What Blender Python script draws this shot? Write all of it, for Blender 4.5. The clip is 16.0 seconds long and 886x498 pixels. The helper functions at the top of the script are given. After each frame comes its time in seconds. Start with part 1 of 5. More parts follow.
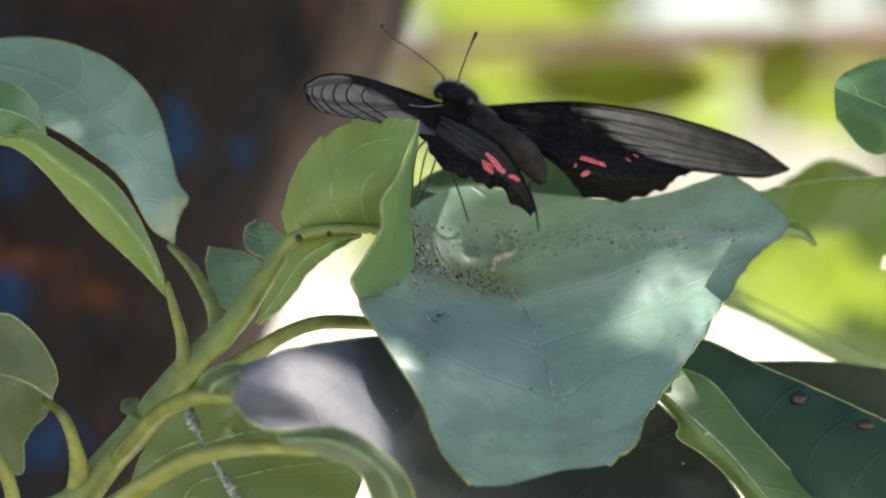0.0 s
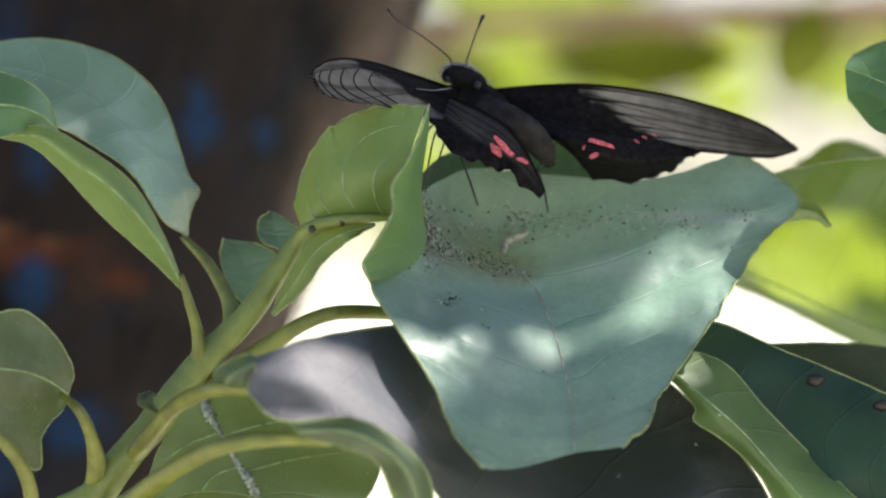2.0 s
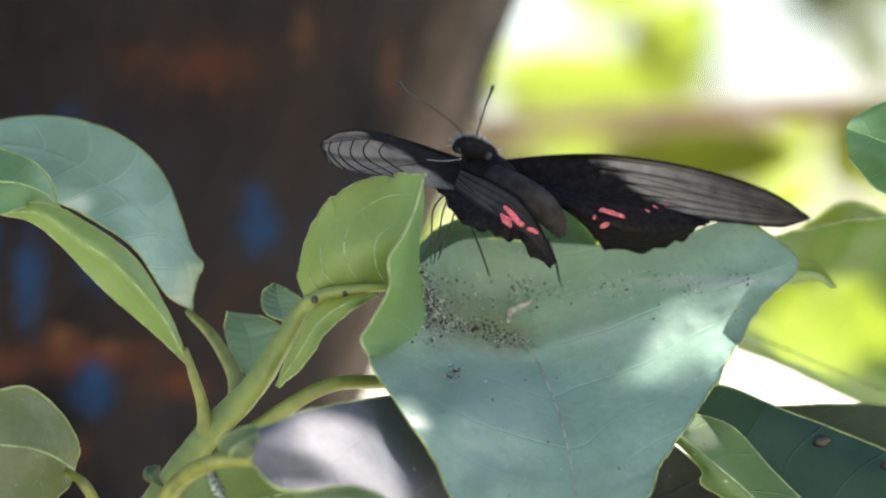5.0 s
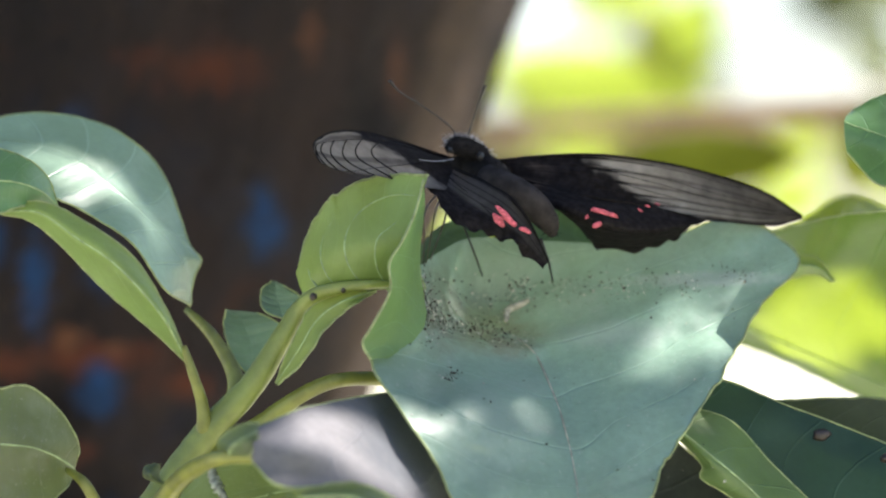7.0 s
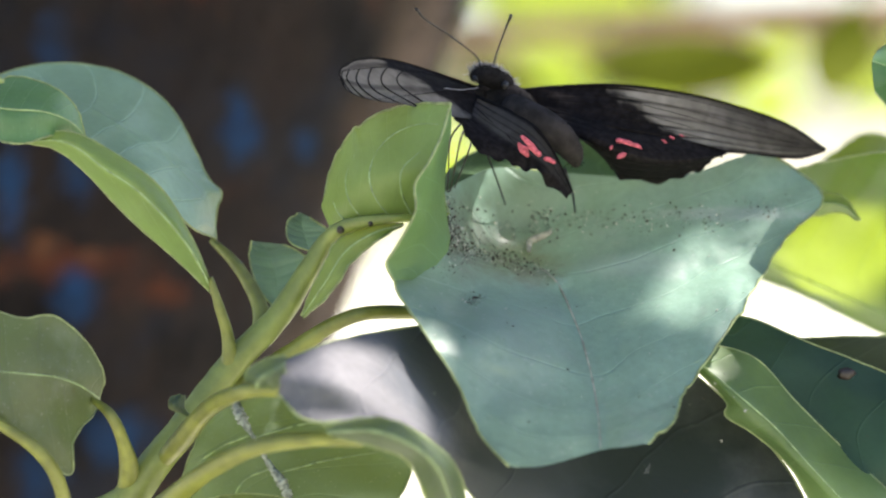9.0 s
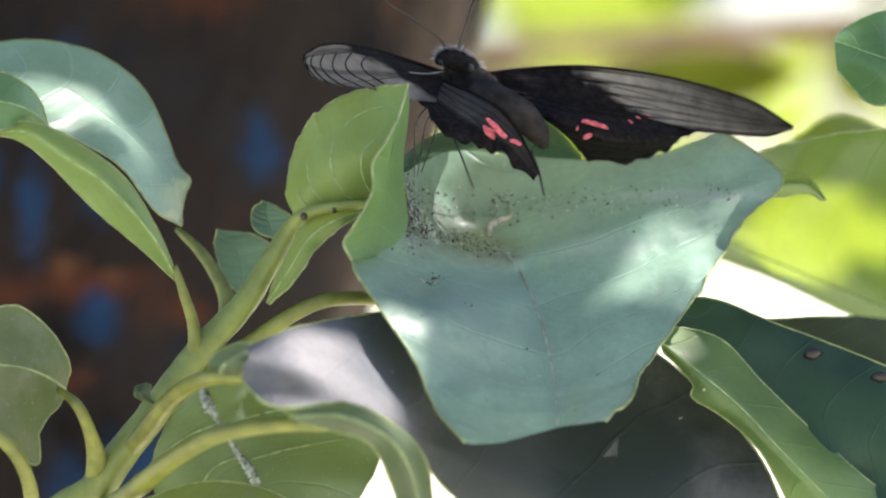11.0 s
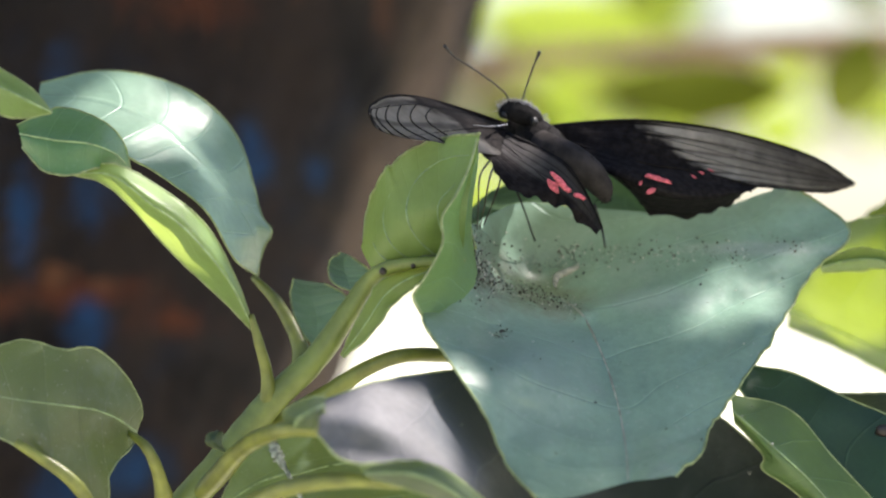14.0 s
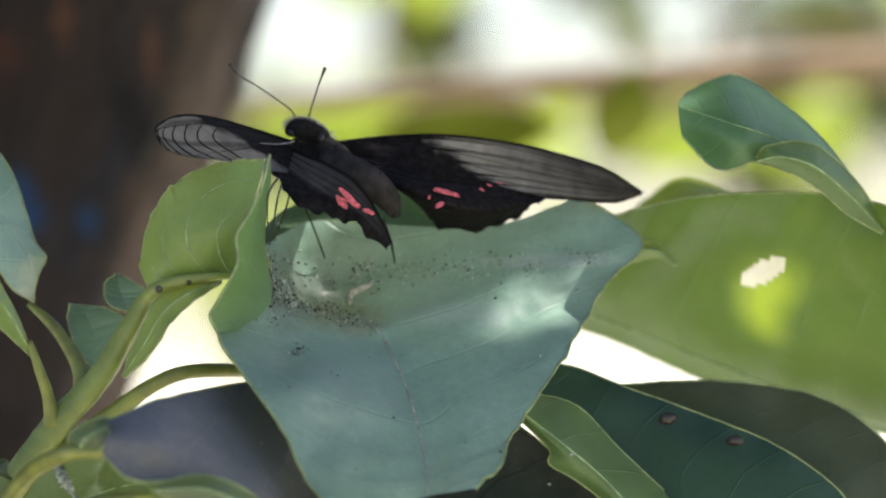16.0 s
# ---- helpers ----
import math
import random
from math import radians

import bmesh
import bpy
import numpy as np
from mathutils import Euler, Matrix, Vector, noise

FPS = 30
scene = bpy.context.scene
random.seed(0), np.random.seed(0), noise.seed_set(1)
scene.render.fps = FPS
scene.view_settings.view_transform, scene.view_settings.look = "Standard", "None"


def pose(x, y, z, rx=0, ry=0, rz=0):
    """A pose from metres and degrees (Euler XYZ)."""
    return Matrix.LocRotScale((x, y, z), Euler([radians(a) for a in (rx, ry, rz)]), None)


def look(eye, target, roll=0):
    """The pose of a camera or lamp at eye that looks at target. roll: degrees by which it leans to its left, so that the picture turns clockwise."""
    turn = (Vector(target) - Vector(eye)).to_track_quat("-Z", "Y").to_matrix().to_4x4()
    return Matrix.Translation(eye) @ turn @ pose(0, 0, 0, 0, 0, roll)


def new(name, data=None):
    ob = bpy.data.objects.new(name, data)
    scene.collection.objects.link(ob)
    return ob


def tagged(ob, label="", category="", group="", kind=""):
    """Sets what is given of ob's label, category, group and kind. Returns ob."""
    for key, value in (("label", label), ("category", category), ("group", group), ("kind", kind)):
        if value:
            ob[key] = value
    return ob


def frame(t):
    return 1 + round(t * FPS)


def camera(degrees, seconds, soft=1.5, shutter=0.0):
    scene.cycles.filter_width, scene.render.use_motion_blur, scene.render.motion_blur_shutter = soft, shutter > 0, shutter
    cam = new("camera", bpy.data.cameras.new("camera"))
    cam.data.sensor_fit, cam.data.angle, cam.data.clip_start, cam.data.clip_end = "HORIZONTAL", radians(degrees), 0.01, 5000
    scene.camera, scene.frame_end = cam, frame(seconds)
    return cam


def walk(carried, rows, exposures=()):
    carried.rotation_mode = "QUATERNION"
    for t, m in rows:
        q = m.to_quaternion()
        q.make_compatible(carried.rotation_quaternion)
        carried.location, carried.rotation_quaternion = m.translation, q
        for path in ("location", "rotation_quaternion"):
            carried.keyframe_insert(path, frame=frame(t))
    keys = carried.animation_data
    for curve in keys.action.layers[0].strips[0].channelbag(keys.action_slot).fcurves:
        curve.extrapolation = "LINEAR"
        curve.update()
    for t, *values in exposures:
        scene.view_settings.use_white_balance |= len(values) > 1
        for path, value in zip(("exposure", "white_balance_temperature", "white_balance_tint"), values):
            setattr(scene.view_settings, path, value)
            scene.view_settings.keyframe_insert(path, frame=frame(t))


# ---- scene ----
# A swallowtail butterfly rests on a drooping leaf of a shrub in dappled shade, with a painted tree trunk close behind.
# Sheet units: 0.1 mm to the right (a) and down (b) on the upright plane through the plant, as seen from EYE; y is depth in mm.
EYE = Vector((0.0, -1.0, 1.2))
UNIT = 0.16 / 1568

cam = camera(9.147, 16.0, soft=2.2)
cam.data.dof.use_dof = True
cam.data.dof.focus_distance = 1.0
cam.data.dof.aperture_fstop = 11.0

# seconds, turn to the left, tilt up, lean (degrees): the hand-held camera follows the swaying plant
TURNS = [
    (0, -0.68, 0.14, 1.71),
    (0.5, -1.71, -0.37, 0.52),
    (1, -1.6, -0.28, 0.56),
    (1.5, -1.41, -0.08, 0.03),
    (2, -0.43, -0.08, 0.55),
    (2.5, 0.26, 0.33, -0.25),
    (3, 0.11, 0.28, -0.07),
    (3.5, 0.43, 0.41, 0.06),
    (6, -0.07, 1.1, -0.07),
    (6.5, -0.22, 0.92, 0.85),
    (7, 0.25, 0.97, -0.03),
    (7.5, 0.38, 0.66, 0.09),
    (8, 0.57, 0.44, 0.69),
    (8.5, 0.64, 0.23, 0.32),
    (9, 0, 0, -0),
    (11.5, 0.28, 0.19, -0.87),
    (12, -0.32, 0.17, 0.21),
    (12.5, -0.32, 0.46, -0.2),
    (13, -0.46, 0.39, 0.14),
    (13.5, -0.03, 0.34, -2.18),
    (14, 0.12, 0.29, -0.3),
    (14.5, 0.06, 0.36, -0.5),
    (15, -0.5, 0.45, -0.81),
    (15.5, -1.55, 0.95, 2.71),
    (16, -2.23, 0.69, -1.66)
]
walk(cam, [(t, Matrix.Translation(EYE) @ pose(0, 0, 0, 90 + tilt, 0, turn) @ pose(0, 0, 0, 0, 0, lean)) for t, turn, tilt, lean in TURNS],
     [(t, 1.73 + stops, 6500, 16) for t, stops in ((0, -0.19), (0.5, -0.44), (1, -0.69), (1.5, -0.6), (2, -0.28), (2.5, -0.03), (3, 0.08), (3.5, 0.15), (6, 0.26), (6.5, 0.2), (7, 0.15), (7.5, 0.2), (8, 0.22), (8.5, 0.2), (9, 0.16), (11.5, 0.15), (12, 0.0), (13, -0.03), (14, -0.08), (14.5, 0.0), (15, -0.02), (15.5, -0.29), (16, -0.23))])

# ---- light ----
SUN = Vector((0.52, 0.14, 0.84)).normalized()
world = bpy.data.worlds.new("sky")
scene.world = world
world.use_nodes = True
sky = world.node_tree.nodes.new("ShaderNodeTexSky")
sky.sky_type, sky.sun_disc = "NISHITA", False
sky.sun_elevation, sky.sun_rotation = math.asin(SUN.z), math.atan2(SUN.x, SUN.y)
sky.dust_density = 0.8
world.node_tree.links.new(sky.outputs[0], world.node_tree.nodes["Background"].inputs[0])
world.node_tree.nodes["Background"].inputs[1].default_value = 0.078
sun_data = bpy.data.lights.new("sun", "SUN")
sun_data.energy, sun_data.angle, sun_data.color = 5.0, radians(0.55), (1.0, 0.95, 0.86)
sun = new("sun", sun_data)
sun.matrix_world = look(SUN * 20, (0, 0, 0))



# ---- materials ----
def S(a, b, y=0.0):
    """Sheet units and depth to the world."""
    far = 1 + y / 1000
    return Vector((EYE.x + (a - 784) * UNIT * far, y / 1000, EYE.z + (441 - b) * UNIT * far))


class Nodes:
    """A small builder for node materials."""

    def __init__(self, name):
        self.mat = bpy.data.materials.new(name)
        self.mat.use_nodes = True
        self.tree = self.mat.node_tree
        self.bsdf = self.tree.nodes["Principled BSDF"]
        self.out = self.tree.nodes["Material Output"]

    def link(self, a, b):
        self.tree.links.new(a, b)

    def math(self, op, a, b=None, c=None):
        node = self.tree.nodes.new("ShaderNodeMath")
        node.operation = op
        for i, v in enumerate((a, b, c)):
            if v is None:
                continue
            if isinstance(v, (int, float)):
                node.inputs[i].default_value = v
            else:
                self.link(v, node.inputs[i])
        return node.outputs[0]

    def ramp(self, x, lo, hi):
        node = self.tree.nodes.new("ShaderNodeMapRange")
        node.interpolation_type = "SMOOTHSTEP"
        self.link(x, node.inputs[0])
        node.inputs[1].default_value, node.inputs[2].default_value = lo, hi
        return node.outputs[0]

    def mix(self, fac, a, b, how="MIX"):
        node = self.tree.nodes.new("ShaderNodeMixRGB")
        node.blend_type = how
        for i, v in ((0, fac), (1, a), (2, b)):
            if isinstance(v, (int, float)):
                node.inputs[i].default_value = v
            elif isinstance(v, tuple):
                node.inputs[i].default_value = (*v, 1)
            else:
                self.link(v, node.inputs[i])
        return node.outputs[0]

    def noise(self, scale, detail=4.0, rough=0.55, coord="Object", stretch=None):
        tex = self.tree.nodes.new("ShaderNodeTexNoise")
        tex.inputs["Scale"].default_value = scale
        tex.inputs["Detail"].default_value = detail
        tex.inputs["Roughness"].default_value = rough
        co = self.tree.nodes.new("ShaderNodeTexCoord").outputs[coord]
        if stretch:
            mp = self.tree.nodes.new("ShaderNodeMapping")
            mp.inputs["Scale"].default_value = stretch
            self.link(co, mp.inputs[0])
            co = mp.outputs[0]
        self.link(co, tex.inputs[0])
        return tex.outputs[0]

    def spot(self, centre, half, lo=0.35, hi=1.15, shake=0.5):
        """A soft patch round a point of the object's space, with a ragged outline."""
        co = self.tree.nodes.new("ShaderNodeTexCoord").outputs["Object"]
        away = self.tree.nodes.new("ShaderNodeVectorMath")
        away.operation = "SUBTRACT"
        self.link(co, away.inputs[0])
        away.inputs[1].default_value = centre
        flat = self.tree.nodes.new("ShaderNodeVectorMath")
        flat.operation = "MULTIPLY"
        self.link(away.outputs[0], flat.inputs[0])
        flat.inputs[1].default_value = tuple(1 / h for h in half)
        size = self.tree.nodes.new("ShaderNodeVectorMath")
        size.operation = "LENGTH"
        self.link(flat.outputs[0], size.inputs[0])
        ragged = self.math("ADD", size.outputs["Value"], self.math("MULTIPLY", self.math("SUBTRACT", self.noise(1.1 / min(half), 5, 0.65), 0.5), shake * 2.4))
        return self.math("SUBTRACT", 1.0, self.ramp(ragged, lo, hi))

    def uv(self):
        sep = self.tree.nodes.new("ShaderNodeSeparateXYZ")
        self.link(self.tree.nodes.new("ShaderNodeTexCoord").outputs["UV"], sep.inputs[0])
        return sep.outputs[0], sep.outputs[1]

    def bump(self, height, strength, distance):
        node = self.tree.nodes.new("ShaderNodeBump")
        node.inputs["Strength"].default_value = strength
        node.inputs["Distance"].default_value = distance
        self.link(height, node.inputs["Height"])
        self.link(node.outputs[0], self.bsdf.inputs["Normal"])
        return node.outputs[0]

    def colour(self, c, rough=0.6, metal=0.0, spec=0.5):
        if isinstance(c, tuple):
            self.bsdf.inputs["Base Color"].default_value = (*c, 1)
        else:
            self.link(c, self.bsdf.inputs["Base Color"])
        self.bsdf.inputs["Roughness"].default_value = rough
        self.bsdf.inputs["Metallic"].default_value = metal
        self.bsdf.inputs["Specular IOR Level"].default_value = spec
        return self

    def see_through(self, share, colour):
        """Lets part of the light through, as a thin leaf does."""
        thin = self.tree.nodes.new("ShaderNodeBsdfTranslucent")
        if isinstance(colour, tuple):
            thin.inputs[0].default_value = (*colour, 1)
        else:
            self.link(colour, thin.inputs[0])
        mixer = self.tree.nodes.new("ShaderNodeMixShader")
        mixer.inputs[0].default_value = share
        self.link(self.bsdf.outputs[0], mixer.inputs[1])
        self.link(thin.outputs[0], mixer.inputs[2])
        self.link(mixer.outputs[0], self.out.inputs[0])
        return self


def leaf_material(name, base, glow, rough=0.42, share=0.35, veins=9.0, slant=0.7, vein_tint=1.5, spec=0.5, spots=0.0, vein_mix=0.45, dust=0.0, dirt_shade=(), pucker=0.0):
    n = Nodes(name)
    x, y = n.uv()
    side = n.math("MULTIPLY", n.math("ABSOLUTE", n.math("SUBTRACT", x, 0.5)), 2.0)
    wob = n.math("MULTIPLY", n.noise(40, 2), 0.5)
    run = n.math("SUBTRACT", n.math("MULTIPLY", y, veins), n.math("MULTIPLY", n.math("POWER", side, 1.4), slant * veins / 6))
    frac = n.math("FRACT", n.math("ADD", run, wob))
    line = n.math("ABSOLUTE", n.math("SUBTRACT", frac, 0.5))
    vein = n.math("SUBTRACT", 1.0, n.ramp(line, 0.0, 0.035))
    net = n.tree.nodes.new("ShaderNodeTexVoronoi")
    net.feature = "DISTANCE_TO_EDGE"
    net.inputs["Scale"].default_value = 330
    n.link(n.tree.nodes.new("ShaderNodeTexCoord").outputs["Object"], net.inputs[0])
    fine = n.math("SUBTRACT", 1.0, n.ramp(net.outputs[0], 0.0, 0.12))
    wide = n.noise(28, 5)
    tone = n.mix(n.ramp(wide, 0.3, 0.7), tuple(c * 0.76 for c in base), tuple(min(1, c * 1.22) for c in base))
    tone = n.mix(n.math("MULTIPLY", n.ramp(n.noise(600, 4, 0.7), 0.35, 0.72), 0.4), tone, tuple(c * 0.68 for c in base))
    tone = n.mix(n.math("MULTIPLY", vein, vein_mix), tone, tuple(min(1, c * vein_tint) for c in base))
    tone = n.mix(n.math("MULTIPLY", fine, 0.07), tone, tuple(min(1, c * 1.5) for c in base))
    if dust:
        grit = n.ramp(n.noise(1400, 2), 0.66, 0.72)
        tone = n.mix(n.math("MULTIPLY", grit, dust), tone, (0.42, 0.43, 0.40))
        smear = n.ramp(n.noise(55, 6, 0.7), 0.5, 0.75)
        tone = n.mix(n.math("MULTIPLY", smear, dust * 0.7), tone, (0.30, 0.33, 0.31))
        dots = n.ramp(n.noise(800, 2, coord="Object"), 0.76, 0.79)
        tone = n.mix(n.math("MULTIPLY", dots, dust), tone, (0.05, 0.04, 0.03))
    for centre, half, shade, share_of, grain in dirt_shade:
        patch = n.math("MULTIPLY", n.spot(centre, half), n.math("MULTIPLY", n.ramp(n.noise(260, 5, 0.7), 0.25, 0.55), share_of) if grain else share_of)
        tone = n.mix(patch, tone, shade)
    if spots:
        dots = n.ramp(n.noise(420, 2), 0.74, 0.78)
        tone = n.mix(n.math("MULTIPLY", dots, spots), tone, (0.05, 0.035, 0.02))
    n.colour(tone, rough, 0.0, spec)
    height = n.math("ADD", n.math("MULTIPLY", vein, 0.3), n.math("MULTIPLY", wide, 1.0))
    height = n.math("ADD", height, n.math("ADD", n.math("MULTIPLY", n.noise(420, 4), 0.28), n.math("MULTIPLY", n.noise(110, 4), 0.4)))
    if pucker:
        # the blade swells between its side veins and sinks along the midrib
        swell = n.math("ADD", n.ramp(line, 0.0, 0.4), n.math("MULTIPLY", n.ramp(side, 0.0, 0.09), 0.9))
        height = n.math("ADD", height, n.math("MULTIPLY", swell, pucker))
    n.bump(height, 0.5, 0.0009)
    through_tone = n.mix(n.math("MULTIPLY", vein, min(0.5, vein_mix)), n.mix(n.ramp(wide, 0.3, 0.7), tuple(c * 0.8 for c in glow), glow), tuple(c * 0.6 for c in glow))
    n.see_through(share, through_tone)
    return n.mat


def plain_material(name, base, rough=0.6, grain=300.0, amount=0.35, bump=0.0004, spec=0.5, share=0.0):
    n = Nodes(name)
    tone = n.mix(n.ramp(n.noise(grain, 4), 0.3, 0.7), tuple(c * (1 - amount) for c in base), tuple(min(1, c * (1 + amount)) for c in base))
    tone = n.mix(n.math("MULTIPLY", n.ramp(n.noise(grain / 9, 3), 0.4, 0.7), 0.4), tone, tuple(c * 0.75 for c in base))
    n.colour(tone, rough, 0.0, spec)
    n.bump(n.noise(grain, 4), 0.5, bump)
    if share:
        n.see_through(share, base)
    return n.mat


# litter smears with the shade under the butterfly painted in; paler streaks last
DIRT_AND_SHADE = (((*S(880, 425, 8),), (0.013, 0.03, 0.008), (0.078, 0.082, 0.080), 0.8, True), ((*S(815, 420, 6),), (0.004, 0.03, 0.012), (0.095, 0.088, 0.080), 0.5, True), ((*S(930, 470, 8),), (0.009, 0.03, 0.0045), (0.110, 0.075, 0.060), 0.7, True),
        ((*S(1290, 378, 20),), (0.017, 0.03, 0.0016), (0.40, 0.42, 0.40), 0.6, True), ((*S(1120, 470, 12),), (0.014, 0.03, 0.003), (0.30, 0.36, 0.33), 0.5, True), ((*S(900, 640, -15),), (0.012, 0.03, 0.012), (0.26, 0.34, 0.30), 0.4, True))
BIG = leaf_material("waxy_big_leaf", (0.182, 0.288, 0.222), (0.29, 0.42, 0.22), rough=0.45, share=0.19, veins=7, slant=-1.0, vein_mix=0.25, dust=0.5, dirt_shade=DIRT_AND_SHADE, pucker=0.55)
MID = leaf_material("mid_green_leaf", (0.068, 0.118, 0.076), (0.42, 0.56, 0.08), rough=0.45, share=0.2, veins=6, dust=0.2)
WAXY = leaf_material("waxy_blue_green_leaf", (0.174, 0.27, 0.208), (0.25, 0.42, 0.22), rough=0.42, share=0.2, veins=8, pucker=0.5)
YOUNG = leaf_material("young_green_leaf", (0.145, 0.225, 0.075), (0.38, 0.48, 0.09), rough=0.45, share=0.36, veins=5.5, slant=-1.6, vein_mix=0.7)
GREEN = leaf_material("plain_green_leaf", (0.070, 0.150, 0.068), (0.20, 0.42, 0.08), rough=0.42, share=0.22, veins=7, dust=0.15)
TONGUE = leaf_material("long_green_leaf", (0.105, 0.178, 0.066), (0.34, 0.46, 0.09), rough=0.45, share=0.28, veins=6, vein_mix=0.3)
BUD = leaf_material("soft_young_leaf", (0.17, 0.26, 0.085), (0.40, 0.52, 0.10), rough=0.42, share=0.34, vein_mix=0.05)
# the back lobe's shade is put into this darker green
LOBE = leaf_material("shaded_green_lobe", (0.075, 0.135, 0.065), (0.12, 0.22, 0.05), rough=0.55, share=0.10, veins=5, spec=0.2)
FOLD = leaf_material("folded_green_underside", (0.13, 0.24, 0.09), (0.30, 0.46, 0.08), rough=0.5, share=0.35, veins=5)
LIME = leaf_material("sunlit_lime_leaf", (0.032, 0.082, 0.018), (0.60, 0.78, 0.04), rough=0.45, share=0.16, veins=8)
DARK = leaf_material("dark_glossy_leaf", (0.019, 0.048, 0.027), (0.10, 0.20, 0.05), rough=0.5, share=0.06, veins=9, spots=0.3, spec=0.3, vein_mix=0.25)
# dark patches: duller green at right, and the big leaf's shade painted in
GREY = leaf_material("grey_aged_leaf", (0.125, 0.124, 0.130), (0.12, 0.14, 0.09), rough=0.62, share=0.04, veins=7, spots=0.35, spec=0.12, vein_mix=0.25, dirt_shade=(((*S(1130, 860, -5),), (0.040, 0.06, 0.026), (0.023, 0.031, 0.031), 1.0, False), ((*S(930, 850, -14),), (0.018, 0.05, 0.012), (0.042, 0.049, 0.053), 1.0, False), ((*S(760, 640, -20),), (0.010, 0.05, 0.014), (0.066, 0.073, 0.084), 0.9, False)))
MUDDY = leaf_material("brown_green_leaf", (0.036, 0.045, 0.027), (0.14, 0.18, 0.05), rough=0.55, share=0.08, veins=9, spots=0.35, spec=0.25, vein_mix=0.3)
DULL = leaf_material("dull_olive_leaf", (0.066, 0.094, 0.060), (0.34, 0.46, 0.07), rough=0.45, share=0.3, veins=8, spots=0.3)
ROUND = leaf_material("grey_green_leaf", (0.053, 0.066, 0.044), (0.40, 0.54, 0.06), rough=0.5, share=0.2, veins=5, spots=0.4, dust=0.3, vein_mix=0.35)
RIM = plain_material("pale_leaf_margin", (0.32, 0.38, 0.17), 0.5, 800, share=0.3)
RIB = plain_material("pale_leaf_rib", (0.24, 0.33, 0.15), 0.5, 600)
STALK = plain_material("yellow_green_stalk", (0.170, 0.208, 0.048), 0.40, 250, 0.2)
PALE_STALK = plain_material("yellow_leaf_stalk", (0.158, 0.174, 0.032), 0.42, 180, 0.3)
SCAR = plain_material("brown_scar", (0.020, 0.014, 0.011), 0.4, 900)
BLACK = plain_material("black_chitin", (0.010, 0.009, 0.009), 0.45, 900)
TAN_LEG = plain_material("brown_chitin", (0.055, 0.045, 0.034), 0.5, 900)
VEIN = plain_material("matt_black_vein", (0.008, 0.007, 0.007), 0.9, 900, spec=0.1)
FUR = plain_material("black_fur", (0.012, 0.011, 0.011), 1.0, 2500, 0.6, 0.0006, spec=0.1)
FUR_GREY = plain_material("grey_brown_fur", (0.030, 0.026, 0.024), 1.0, 260, 0.4, 0.0006, spec=0.1)
HAIR = plain_material("white_hair", (0.32, 0.32, 0.35), 0.7, 2000)
FRASS = plain_material("brown_frass", (0.036, 0.025, 0.019), 0.9, 1500, 0.6)
DUST = plain_material("pale_dust", (0.45, 0.45, 0.38), 0.9, 1500)
HUSK = plain_material("tan_husk", (0.50, 0.46, 0.35), 0.7, 900)


def wing_material(name, clear_from, clear_to, clear=(0.30, 0.29, 0.28), skew=-0.25, rim_from=0.82, streaks=8.0, share=0.18):
    """Velvet black near the body, a smoky half-clear band between clear_from and clear_to along the wing."""
    n = Nodes(name)
    x, y = n.uv()
    wob = n.math("MULTIPLY", n.math("SUBTRACT", n.noise(220, 3), 0.5), 0.16)
    line = n.math("ABSOLUTE", n.math("SUBTRACT", n.math("FRACT", n.math("ADD", n.math("MULTIPLY", x, streaks), 0.2)), 0.5))
    stripe = n.ramp(line, 0.03, 0.20)
    yy = n.math("ADD", n.math("ADD", y, wob), n.math("ADD", n.math("MULTIPLY", x, skew), n.math("MULTIPLY", stripe, 0.05)))
    band = n.math("MULTIPLY", n.ramp(yy, clear_from, clear_from + 0.07), n.math("SUBTRACT", 1.0, n.math("MULTIPLY", n.ramp(yy, clear_to, clear_to + 0.3), 0.75)))
    rim = n.math("MULTIPLY", n.ramp(x, 0.0, 0.05), n.math("SUBTRACT", 1.0, n.ramp(n.math("ADD", x, wob), rim_from, rim_from + 0.15)))
    fac = n.math("MULTIPLY", n.math("MULTIPLY", band, rim), n.math("ADD", 0.45, n.math("MULTIPLY", stripe, 0.55)))
    fac = n.math("MULTIPLY", fac, n.math("ADD", 0.6, n.math("MULTIPLY", n.ramp(n.noise(130, 3), 0.3, 0.7), 0.4)))
    dark = n.mix(n.ramp(n.noise(900, 3), 0.35, 0.7), (0.007, 0.006, 0.006), (0.020, 0.017, 0.017))
    tone = n.mix(fac, dark, n.mix(n.ramp(n.noise(700, 3), 0.3, 0.7), tuple(c * 0.7 for c in clear), clear))
    n.colour(tone, 0.75, 0.0, 0.08)
    n.bump(n.math("ADD", stripe, n.math("MULTIPLY", n.noise(1500, 2), 0.4)), 0.35, 0.0003)
    n.see_through(share, n.mix(fac, (0.008, 0.006, 0.006), (0.34, 0.30, 0.28)))
    return n.mat


FORE = wing_material("smoky_forewing", 0.36, 0.48, (0.27, 0.25, 0.22), skew=-0.27, streaks=6.0, share=0.3)
FORE_FAR = wing_material("clear_forewing_tip", 0.50, 1.6, (0.20, 0.187, 0.172), skew=0.42, rim_from=0.93, streaks=2.0, share=0.32)
HIND = wing_material("black_hindwing", 2.0, 3.0)
HIND_GREY = wing_material("grey_hindwing", -0.4, 0.50, (0.058, 0.054, 0.054), skew=0.0, rim_from=0.45)
ROSE = plain_material("rose_red_scales", (0.50, 0.095, 0.120), 0.8, 1500, 0.5)

# ---- geometry helpers ----


